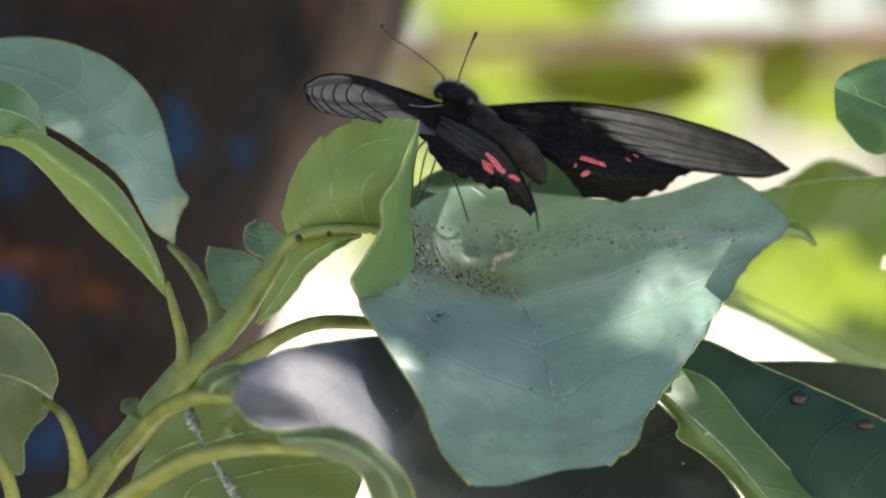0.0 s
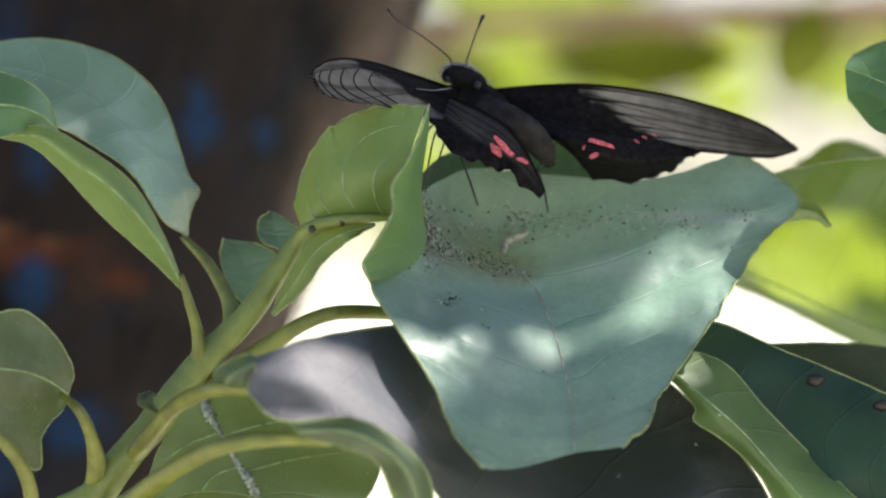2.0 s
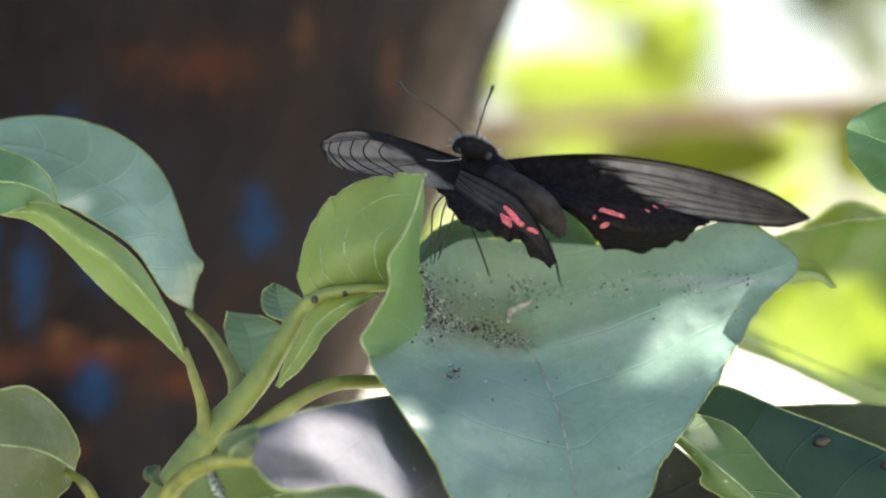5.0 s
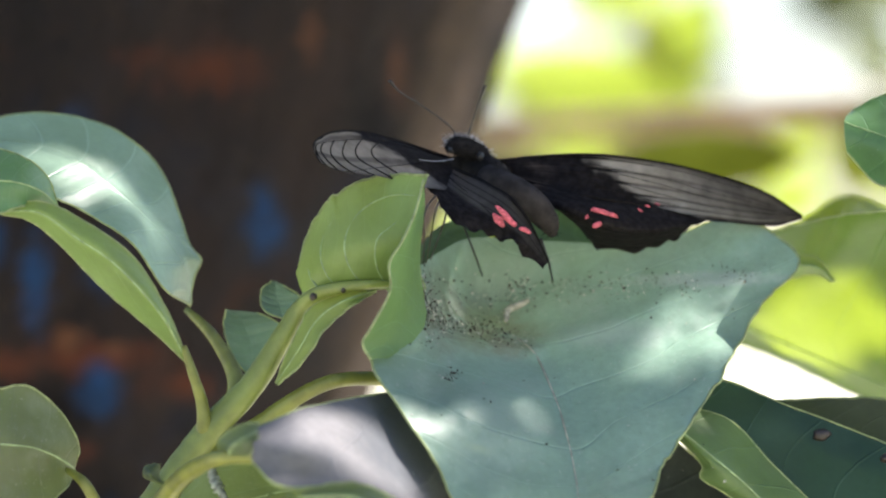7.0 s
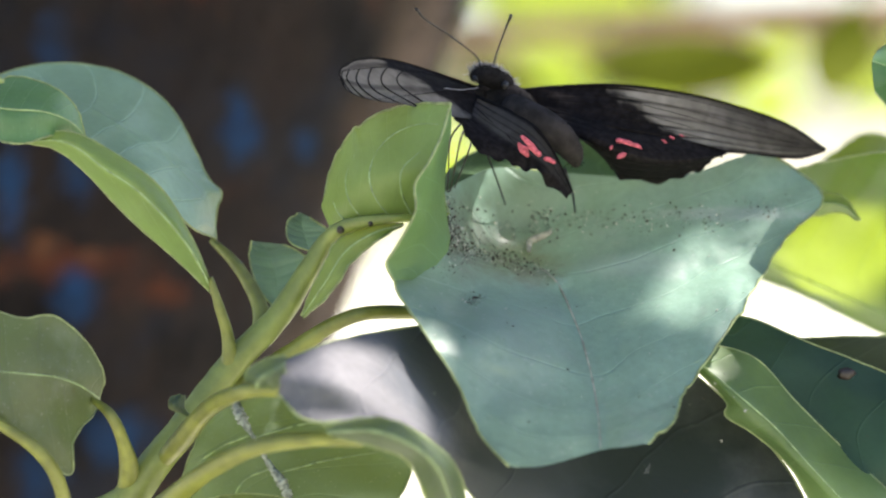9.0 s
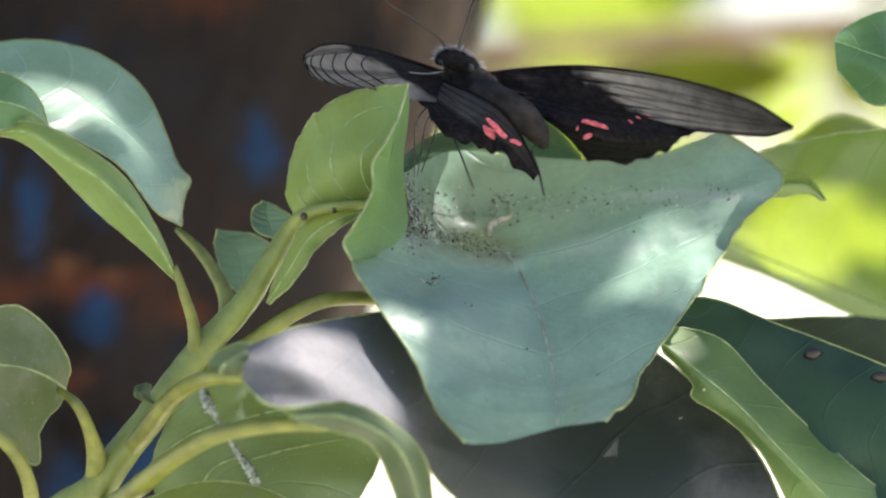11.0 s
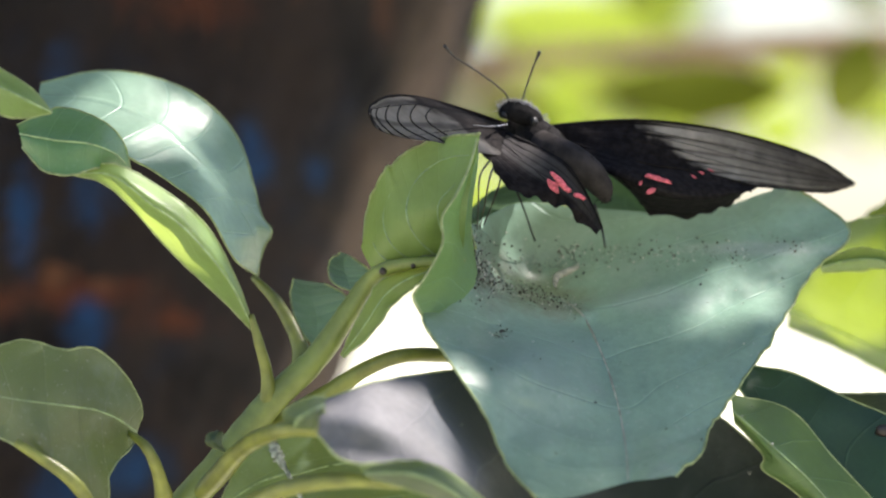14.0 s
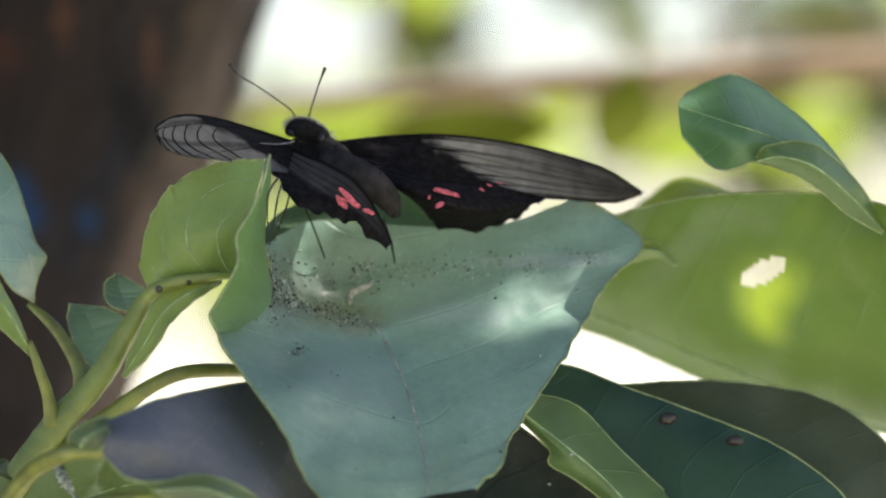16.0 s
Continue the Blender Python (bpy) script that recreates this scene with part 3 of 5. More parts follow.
    path = [Vector(spline([tuple(q) for q in trunk], k / 20)) for k in range(21)]
    mesh_object("trunk", *tube_data(path, [0.10 - 0.07 * k / 20 + 0.03 * max(0, 1 - k / 3) for k in range(21)], 14), TWIG, tree, "grey-brown trunk").matrix_parent_inverse = back
    for pts, rad, far in ((((2700, 150), (2300, -10), (1500, 45), (1100, 60), (650, 110)), 0.013, 2.85), (((2650, 60), (2300, -230), (1850, -240), (1650, -60), (1640, 260)), 0.006, 2.85), (((2600, 0), (2000, -330), (1300, -330), (1080, -150), (1060, 300)), 0.005, 2.85),
                          (((3300, 160), (2400, 20), (1500, 30), (1150, 42), (800, 60)), 0.0062, 1.55)):
        path = [trunk[2]] + [B(*spline(pts, k / 24), far) for k in range(25)]
        mesh_object("bough", *tube_data(path, [rad * (1.2 - 0.8 * k / 25) for k in range(26)], 8), BOUGH, tree, "thin brown bough").matrix_parent_inverse = back


background()

# ---- the shrub ----
shrub = new("shrub")
tagged(shrub, "green shrub branch with large blue-green drooping leaves", "shrub")

tube("stem", [(-700, 12200, 60), (-420, 6000, 50), (-150, 2600, 30), (60, 1150, 8), (235, 870, 0), (325, 755, 0), (410, 645, 0), (490, 563, 0), (545, 480, 0), (575, 432, 0), (606, 405, -2), (645, 394, -5), (695, 388, -6), (748, 387, -5)],
     [75, 66, 52, 38, 31, 28, 26, 23, 19, 16, 13.5, 11.5, 9, 5], STALK, shrub, "thick yellow-green fleshy stem", 90, 16, 0.07)
PETIOLES = []
PETIOLES.append(([(375, 700, 4), (404, 645, -1), (402, 592, -2), (387, 540, -3), (372, 490, -3)], [10, 15, 11, 9, 5]))
PETIOLES.append(([(428, 640, 6), (464, 580, 6), (455, 530, 9), (420, 470, 14), (376, 425, 20)], [12, 19, 14, 11, 6]))
PETIOLES.append(([(400, 690, 4), (462, 662, 2), (520, 622, 0), (580, 580, -3), (650, 555, -4), (760, 556, 4)], [10, 21, 18, 14, 13, 12]))
PETIOLES.append(([(262, 838, 4), (318, 780, -8), (366, 724, -22), (430, 692, -38), (505, 692, -43)], [12, 19, 16, 14, 10]))
PETIOLES.append(([(210, 930, 4), (290, 888, -12), (370, 830, -30), (450, 792, -42), (550, 778, -47), (640, 785, -50)], [12, 19, 17, 15, 13, 7]))
PETIOLES.append(([(205, 905, 4), (226, 836, -3), (216, 780, -9), (194, 732, -12), (160, 704, -8)], [10, 18, 12, 10, 5]))
PETIOLES.append(([(115, 960, -10), (105, 860, -18), (60, 790, -22), (-40, 725, -22)], [15, 13, 12, 8]))
for pts, rad in PETIOLES:
    tube("petiole", pts, rad, PALE_STALK, shrub, "curved yellow-green leaf stalk", 20, 10, 0.08)
for a, b, y, r in ((603, 407, -14, 7), (657, 397, -12, 6)):
    mesh_object("scar", *ball_data(S(a, b, y + 12 - r), (r * UNIT, r * UNIT * 1.2, r * UNIT), 8, 6, None, 0.3, a), SCAR, shrub, "small brown scar")

MAIN = []
MAIN.append([(784, 341, 8), (788, 405, 3), (700, 490, -14), (742, 575, -23), (806, 672, -28), (850, 768, -32), (902, 827, -35)])
MAIN.append([(868, 299, 22), (850, 430, 15), (870, 500, 1), (880, 590, -17), (915, 690, -25), (938, 768, -31), (965, 824, -35)])
MAIN.append([(990, 306, 26), (945, 425, 22), (988, 492, 11), (1035, 600, -6), (1055, 700, -18), (1062, 752, -25), (1062, 797, -30)])
MAIN.append([(1190, 312, 28), (1190, 385, 20), (1175, 478, 9), (1155, 585, -5), (1125, 695, -18), (1118, 748, -25), (1104, 791, -30)])
MAIN.append([(1350, 262, 30), (1456, 346, 22), (1388, 425, 12), (1305, 560, -4), (1215, 690, -17), (1190, 748, -25), (1146, 784, -29)])
FOLDED = [
    [(797, 184, -9), (781, 240, -12), (757, 290, -15), (734, 328, -16), (734, 378, -17), (700, 440, -18), (684, 468, -18), (697, 497, -18)],
    [(797, 235, 0), (786, 290, 0), (772, 335, -4), (760, 370, -7), (756, 410, -9), (738, 448, -12), (722, 474, -14), (712, 496, -16.5)],
    [(784, 318, 12), (786, 345, 9), (790, 375, 5), (794, 405, 2), (796, 432, -2), (786, 455, -5), (762, 474, -9), (730, 497, -15)],
]
BACK_LOBE = [
    [(775, 328, 14), (805, 288, 24), (860, 262, 30), (960, 238, 34), (1040, 246, 34), (1100, 306, 30)],
    [(780, 337, 13), (815, 302, 24), (862, 284, 30), (945, 272, 34), (1040, 285, 34), (1098, 310, 31)],
    [(784, 342, 10), (828, 320, 19), (868, 301, 25), (930, 299, 28), (1000, 308, 30), (1096, 317, 31)],
]
MAIN_LABEL = "broad waxy blue-green leaf with dappled light and dust"
main_leaf = leaf("leaf", MAIN, BIG, shrub, MAIN_LABEL, nu=80, nv=80, ripple=2.2, seed=2, rim=2.4, wave=0.3, creases=CREASES, fray=1.2)
folded = leaf("folded_margin", FOLDED, FOLD, main_leaf, "upturned green margin of the leaf", nu=20, nv=40, ripple=1.5, seed=3, rim=0)
leaf("back_lobe", BACK_LOBE, LOBE, main_leaf, "green back part of the leaf with shade in its colour", nu=16, nv=36, ripple=0.8, seed=6, rim=0)
edge_path = [S(*rail_point(FOLDED, 0, k / 40)) for k in range(41)]
mesh_object("margin", *tube_data(edge_path, [2.6 * UNIT] * 41, 5), RIM, main_leaf, "thin pale margin of the leaf")
MAIN_GRID = loft_grid(MAIN, 120, 120, 2.2, 2, 0.3, CREASES, 1.2)
MAIN_FLAT = np.array([p for row in MAIN_GRID for p in row])


def on_main(a, b):
    """The depth of the big leaf's surface under a sheet point."""
    k = np.argmin((MAIN_FLAT[:, 0] - a) ** 2 + (MAIN_FLAT[:, 1] - b) ** 2)
    return float(MAIN_FLAT[k, 2])


RIB_WAY = [(955, 474), (985, 500), (1012, 555), (1034, 615), (1052, 690), (1060, 745), (1063, 793)]
rib_pts = [tuple(spline(RIB_WAY, k / 20)) for k in range(21)]
tube("midrib", [(a, b, on_main(a, b)) for a, b in rib_pts], [2.0, 2.2, 1.9, 1.6], plain_material("faded_midrib", (0.33, 0.33, 0.25), 0.8, 500), main_leaf, "faded brownish midrib", 60, 6)

LEAVES = []


def blade(key, mat, label, seed, left, mid, right, other):
    """Notes a leaf of the shrub by its two margins and its middle line."""
    LEAVES.append((key, mat, label, seed, left, mid, right, other))


blade("back_left", WAXY, "waxy blue-green leaf curling at its margin", 20,
      [(378, 425, 20), (377, 400, 20), (381, 368, 20), (390, 344, 20), (366, 318, 21), (344, 272, 22), (310, 205, 24), (262, 156, 26), (190, 122, 28), (100, 112, 29), (20, 124, 30), (-60, 160, 30)],
      [(378, 425, 20), (355, 350, 14), (290, 280, 12), (220, 230, 12), (150, 190, 14), (50, 170, 18), (-60, 180, 25)],
      [(378, 425, 20), (330, 400, 5), (270, 330, 0), (200, 290, 0), (120, 260, 0), (40, 240, 5), (-60, 200, 20)], WAXY)
blade("front_left", YOUNG, "yellow-green folded leaf, underside showing", 4,
      [(378, 518, 0), (345, 430, -6), (285, 330, -10), (190, 260, -12), (120, 230, -12), (48, 243, -8)],
      [(378, 518, 0), (330, 430, -12), (255, 345, -16), (185, 295, -16), (120, 250, -14), (48, 247, -8)],
      [(378, 522, 0), (320, 465, -6), (230, 385, -8), (150, 300, -8), (100, 262, -8), (48, 250, -8)], YOUNG)
blade("inner_left", GREEN, "shaded green lobe of a curled leaf", 3,
      [(-50, 165, 0), (20, 133, -4), (90, 148, -6), (135, 185, -4), (153, 238, -2)],
      [(-45, 180, -8), (20, 190, -14), (80, 195, -14), (125, 212, -10), (153, 238, -2)],
      [(-40, 205, -8), (0, 245, -14), (50, 250, -14), (110, 232, -12), (153, 240, -4)], YOUNG)
blade("tip_left", YOUNG, "pale yellow-green leaf tip", 5,
      [(9, 140, -20), (-20, 105, -20), (-60, 78, -20), (-130, 40, -20)],
      [(9, 140, -20), (-25, 125, -25), (-65, 105, -25), (-130, 80, -20)],
      [(9, 140, -20), (-25, 150, -20), (-70, 150, -20), (-130, 120, -20)], YOUNG)
blade("round_left", ROUND, "rounded dull green leaf with insect holes", 6,
      [(175, 700, -5), (183, 660, -8), (150, 600, -12), (95, 556, -14), (40, 560, -14), (-30, 545, -12), (-110, 570, -10)],
      [(175, 703, -5), (140, 680, -14), (100, 665, -18), (60, 660, -20), (10, 655, -20), (-40, 650, -18), (-110, 640, -10)],
      [(175, 706, -5), (165, 730, -8), (130, 775, -12), (122, 838, -14), (60, 795, -18), (0, 750, -20), (-110, 700, -12)], DULL)
blade("bud_lower", YOUNG, "young yellow-green leaf blade", 8,
      [(714, 396, -2), (650, 404, -4), (600, 425, -4), (572, 470, -4), (532, 558, -2)],
      [(714, 398, -4), (657, 416, -8), (610, 448, -8), (576, 500, -8), (534, 560, -4)],
      [(714, 400, -2), (668, 428, -8), (622, 468, -8), (584, 522, -8), (537, 562, -4)], YOUNG)
blade("small_a", WAXY, "small blue-green leaf beside the stem", 9,
      [(487, 548, 10), (458, 510, 12), (442, 460, 14), (447, 426, 14)],
      [(487, 548, 10), (490, 500, 16), (478, 455, 18), (462, 428, 16)],
      [(487, 548, 10), (530, 500, 14), (540, 455, 16), (500, 432, 16)], WAXY)
blade("small_b", WAXY, "small blue-green leaf beside the stem", 10,
      [(548, 445, 10), (514, 428, 12), (509, 395, 14), (528, 377, 14)],
      [(548, 445, 10), (542, 425, 14), (535, 400, 16), (536, 378, 16)],
      [(548, 445, 10), (576, 430, 12), (580, 408, 14), (548, 384, 14)], WAXY)
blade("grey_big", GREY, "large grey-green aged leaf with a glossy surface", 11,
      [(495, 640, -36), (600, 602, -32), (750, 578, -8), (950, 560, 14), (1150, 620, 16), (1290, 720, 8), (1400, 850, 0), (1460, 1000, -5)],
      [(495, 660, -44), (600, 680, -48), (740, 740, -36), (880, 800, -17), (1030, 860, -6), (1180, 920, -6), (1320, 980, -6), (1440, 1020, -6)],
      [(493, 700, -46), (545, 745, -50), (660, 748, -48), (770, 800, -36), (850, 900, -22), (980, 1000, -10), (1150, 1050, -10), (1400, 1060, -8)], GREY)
blade("pocket", DULL, "small olive lobe at the leaf base", 12,
      [(440, 690, -36), (433, 662, -36), (468, 636, -38), (504, 630, -40)],
      [(450, 692, -40), (460, 670, -44), (482, 656, -45), (504, 645, -44)],
      [(470, 694, -40), (485, 688, -43), (496, 676, -44), (504, 655, -44)], DULL)
blade("fold_low", DULL, "olive leaf with a folded wavy margin", 13,
      [(565, 752, -52), (680, 742, -52), (770, 790, -46), (815, 850, -40), (824, 940, -34), (830, 1090, -28)],
      [(575, 765, -56), (665, 765, -57), (745, 802, -53), (785, 860, -46), (802, 950, -38), (815, 1090, -30)],
      [(590, 775, -53), (650, 790, -53), (715, 815, -49), (745, 870, -42), (768, 950, -36), (785, 1090, -30)], DULL)
blade("bottom", MID, "green leaf with a whitish midrib, partly sunlit", 14,
      [(400, 700, 16), (340, 790, 14), (325, 880, 12), (400, 990, 10), (540, 1050, 8)],
      [(408, 695, 16), (440, 770, 10), (480, 830, 8), (515, 900, 6), (560, 1050, 6)],
      [(420, 690, 16), (560, 705, 14), (690, 780, 12), (720, 855, 10), (570, 1055, 8)], WAXY)
blade("bottom_left", DULL, "grey-green leaf low on the branch", 15,
      [(290, 910, -14), (400, 876, -16), (500, 882, -16), (590, 925, -16), (670, 1010, -12)],
      [(290, 950, -20), (400, 940, -24), (500, 950, -24), (590, 985, -22), (670, 1030, -16)],
      [(290, 1000, -18), (400, 1030, -20), (500, 1060, -20), (600, 1080, -18), (670, 1060, -14)], WAXY)
blade("tongue", TONGUE, "long light green leaf with a wavy margin", 16,
      [(1225, 612, 0), (1330, 636, 2), (1410, 720, 2), (1510, 820, 2), (1610, 910, 0), (1730, 1000, -2)],
      [(1228, 640, -6), (1300, 700, -8), (1370, 762, -8), (1440, 840, -8), (1530, 935, -8), (1640, 1040, -8)],
      [(1232, 660, -2), (1262, 690, -4), (1284, 718, -5), (1283, 742, -5), (1330, 772, -4), (1380, 815, -4), (1418, 868, -4), (1465, 975, -4), (1500, 1090, -4)], YOUNG)
blade("dark_right", DARK, "large dark green glossy leaf with brown blemishes", 17,
      [(1240, 558, 14), (1330, 570, 14), (1430, 612, 12), (1570, 668, 10), (1690, 724, 8), (1790, 800, 6), (1860, 890, 4), (1980, 925, 2)],
      [(1240, 570, 10), (1350, 680, 6), (1450, 750, 4), (1560, 810, 2), (1660, 860, 0), (1760, 910, 0), (1850, 950, 0), (1980, 940, 0)],
      [(1240, 600, 8), (1330, 730, 4), (1450, 870, 0), (1560, 980, -2), (1680, 1040, -2), (1780, 1060, -2), (1870, 1030, -2), (1980, 960, -2)], DARK)
blade("brown_right", MUDDY, "greyish brown-green leaf behind a darker one", 18,
      [(1390, 606, 18), (1500, 603, 20), (1610, 606, 20), (1760, 636, 20), (1860, 700, 18), (1950, 810, 16)],
      [(1390, 612, 16), (1490, 640, 16), (1590, 665, 16), (1720, 715, 14), (1830, 775, 12), (1940, 850, 12)],
      [(1390, 625, 14), (1480, 690, 10), (1580, 740, 8), (1700, 800, 8), (1820, 860, 8), (1930, 905, 8)], DULL)
blade("hooked_tip", YOUNG, "pale green leaf tip curling down", 20,
      [(1380, 372, 32), (1440, 350, 32), (1492, 355, 30), (1524, 397, 28)],
      [(1380, 382, 30), (1440, 368, 28), (1490, 370, 26), (1521, 397, 27)],
      [(1380, 392, 32), (1440, 388, 30), (1490, 383, 28), (1518, 398, 27)], YOUNG)
blade("far_right", LIME, "pale sunlit leaf behind the branch", 21,
      [(1440, 320, 80), (1470, 282, 82), (1545, 244, 84), (1640, 282, 82), (1700, 330, 80)],
      [(1440, 330, 76), (1480, 315, 76), (1545, 300, 76), (1630, 320, 76), (1700, 340, 78)],
      [(1440, 345, 80), (1480, 360, 80), (1545, 370, 80), (1630, 365, 80), (1700, 350, 80)], LIME)
blade("top_right", GREEN, "folded green leaf at the end of a twig", 22,
      [(1910, 350, 24), (1820, 205, 24), (1735, 118, 26), (1645, 62, 28), (1560, 92, 26)],
      [(1905, 352, 20), (1790, 222, 12), (1715, 178, 8), (1640, 150, 6), (1546, 115, 16)],
      [(1895, 355, 20), (1770, 245, 14), (1690, 218, 10), (1612, 230, 8), (1549, 168, 14)], WAXY)
blade("top_right_low", TONGUE, "light green lower lobe of a twig leaf", 23,
      [(1680, 214, 8), (1705, 190, 4), (1785, 192, 4), (1860, 262, 10), (1910, 350, 20)],
      [(1682, 217, 6), (1725, 212, 0), (1785, 232, 0), (1850, 290, 8), (1905, 352, 18)],
      [(1684, 220, 8), (1730, 236, 4), (1785, 268, 6), (1840, 318, 12), (1900, 355, 18)], YOUNG)
made_leaves = {}


def rail_flat(rails, seed):
    return np.array([p for row in loft_grid(rails, 50, 50, 2.5, seed) for p in row])


for key, mat, label, seed, left, mid, right, other in LEAVES:
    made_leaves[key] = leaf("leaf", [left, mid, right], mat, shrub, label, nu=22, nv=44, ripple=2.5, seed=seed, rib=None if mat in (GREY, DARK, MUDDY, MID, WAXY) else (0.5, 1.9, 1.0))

# the woolly white midrib of the lower leaf, with its pale side veins
wool = plain_material("white_wool", (0.36, 0.39, 0.34), 0.9, 900, 0.5, 0.0008, spec=0.1)
for way, rad in ((((412, 700), (424, 735), (446, 772), (478, 828), (500, 860), (520, 915)), [5, 10, 4, 6, 10, 4]), (((440, 770), (390, 790), (345, 820)), [2.5, 2, 1.2]), (((478, 828), (430, 850), (400, 900)), [2.5, 2, 1.2]),
                 (((446, 775), (530, 752), (600, 745)), [2.0, 1.8, 1.2]), (((485, 838), (580, 815), (680, 800)), [2.2, 1.8, 1.2])):
    low = rail_flat(LEAVES[11][4:7], 14)
    steps = [spline(way, k / 16) for k in range(17)]
    deep = [float(low[np.argmin((low[:, 0] - q[0]) ** 2 + (low[:, 1] - q[1]) ** 2), 2]) for q in steps]
    tube("leaf_vein", [(q[0], q[1], y) for q, y in zip(steps, deep)], rad, wool if rad[0] > 4 else RIB, made_leaves["bottom"], "woolly white midrib" if rad[0] > 4 else "pale side vein", 70, 8, 0.8 if rad[0] > 4 else 0.1)
leaf("bud_scale", [[(330, 735, -10), (300, 722, -14), (298, 705, -14), (318, 697, -12)], [(332, 735, -12), (312, 722, -18), (310, 708, -18), (322, 698, -14)], [(336, 735, -10), (326, 722, -14), (326, 708, -14), (326, 699, -13)]], DULL, shrub, "small green bud scale on the stem", nu=8, nv=14, ripple=0.5, seed=41, rim=1.2)

# the young leaf that stands up beside the big one
UPRIGHT = [[(583, 402, 2), (625, 400, -2), (690, 389, -4), (748, 386, -4)],
           [(570, 368, 6), (625, 320, -5), (695, 300, -9), (765, 295, -9)],
           [(573, 352, 6), (582, 312, 6), (600, 268, 5), (626, 230, 3), (637, 225, 3), (662, 205, 2), (705, 189, 0), (750, 183, -4), (797, 183, -9)]]
upright_leaf = leaf("leaf", UPRIGHT, BUD, shrub, "young upright yellow-green leaf with curved veins", 0.5, 1.0, seed=24, ripple=2, rim=2.6)
UPRIGHT_FLAT = np.array([p for row in loft_grid(UPRIGHT, 60, 60, 2, 24) for p in row])
for pts in (((700, 393), (664, 350), (655, 300), (682, 250), (730, 222), (775, 220)), ((655, 398), (622, 362), (612, 318), (628, 275)), ((735, 390), (712, 345), (712, 300), (745, 268)), ((620, 400), (596, 372), (588, 340))):
    way = [spline(pts, k / 8) for k in range(9)]
    deep = [float(UPRIGHT_FLAT[np.argmin((UPRIGHT_FLAT[:, 0] - q[0]) ** 2 + (UPRIGHT_FLAT[:, 1] - q[1]) ** 2), 2]) for q in way]
    tube("leaf_vein", [(q[0], q[1], y) for q, y in zip(way, deep)], [2.2, 1.8, 1.4, 0.8], RIB, upright_leaf, "curved pale leaf vein", 24, 6)
# the sunlit leaf with an insect hole
leaf("leaf", [[(1330, 335, 40), (1480, 288, 34), (1650, 273, 26), (1820, 285, 18), (1960, 330, 12), (2090, 430, 10)],
              [(1325, 430, 62), (1450, 470, 58), (1610, 530, 52), (1760, 590, 44), (1900, 645, 36), (2070, 700, 30)],
              [(1325, 492, 76), (1420, 530, 76), (1560, 598, 72), (1720, 660, 66), (1880, 705, 56), (2050, 730, 44)]],
     LIME, shrub, "broad sunlit lime-green leaf with an insect hole", seed=25, nu=70, nv=90, ripple=3, rib=(0.72, 3.2, 2.4), hole=(1672, 410, 42, 21))
# twig that bears the leaf at the top
tube("twig", [(1895, 345, 20), (1990, 480, 26), (2060, 700, 30), (2020, 1200, 40), (1600, 3000, 50), (300, 9000, 55), (-500, 12150, 60)], [9, 12, 14, 20, 30, 45, 55], STALK, shrub, "green side branch", 60, 10, 0.1)
for a, b in ((1495, 668), (1615, 712)):
    mesh_object("blemish", *ball_data(S(a, b, 3), (16 * UNIT, 10 * UNIT, 11 * UNIT), 10, 6, None, 0.4, a), SCAR, shrub, "dark brown raised blemish")

# ---- the butterfly ----
butterfly = new("butterfly")
tagged(butterfly, "black swallowtail butterfly with rose-red spots and smoky wings", "butterfly")


def perched(a, b, y):
    """The butterfly's place over the leaf: its near wings further back than the rest."""
    f = max(0.0, min(1.0, (a - 860) / 240))
    return a, b, y + 30 - 18 * f * f * (3 - 2 * f)


WING_SETS = []
WING_SETS.append(("forewing", FORE, "black forewing with smoky half-clear outer part", 31, 0.9,
     [(900, 163, -6), (1000, 153, 2), (1110, 152, 6), (1250, 173, 10), (1385, 214, 14), (1462, 262, 18)],
     [(905, 180, -4), (1010, 190, 0), (1110, 208, 4), (1230, 226, 8), (1350, 246, 12), (1459, 263, 17)],
     [(915, 205, -4), (1000, 225, -2), (1085, 250, 2), (1180, 262, 5), (1290, 268, 9), (1405, 279, 14), (1462, 266, 18)]))
WING_SETS.append(("hindwing", HIND, "black hindwing with a scalloped edge and red spots", 32, 1.2,
     [(930, 185, -6), (1010, 205, -2), (1090, 225, 0), (1180, 240, 4), (1290, 268, 9)],
     [(930, 192, -8), (1020, 240, -6), (1100, 272, -4), (1185, 285, 0), (1284, 272, 7)],
     [(935, 200, -8), (1025, 245, -8), (1066, 270, -2), (1083, 299, 5), (1103, 317, 8), (1170, 322, 10), (1211, 311, 10), (1241, 301, 9), (1256, 284, 8), (1278, 274, 8)]))
WING_SETS.append(("forewing", FORE_FAR, "smoky clear forewing with dark veins, seen edge-on", 33, 0.9,
     [(842, 156, -8), (765, 130, -14), (695, 110, -20), (640, 107, -26), (606, 122, -32), (599, 135, -35)],
     [(842, 170, -12), (775, 152, -20), (700, 146, -28), (650, 146, -34), (612, 140, -36), (598, 138, -36)],
     [(856, 214, -18), (795, 208, -27), (722, 189, -34), (655, 180, -40), (614, 164, -39), (600, 142, -37)]))
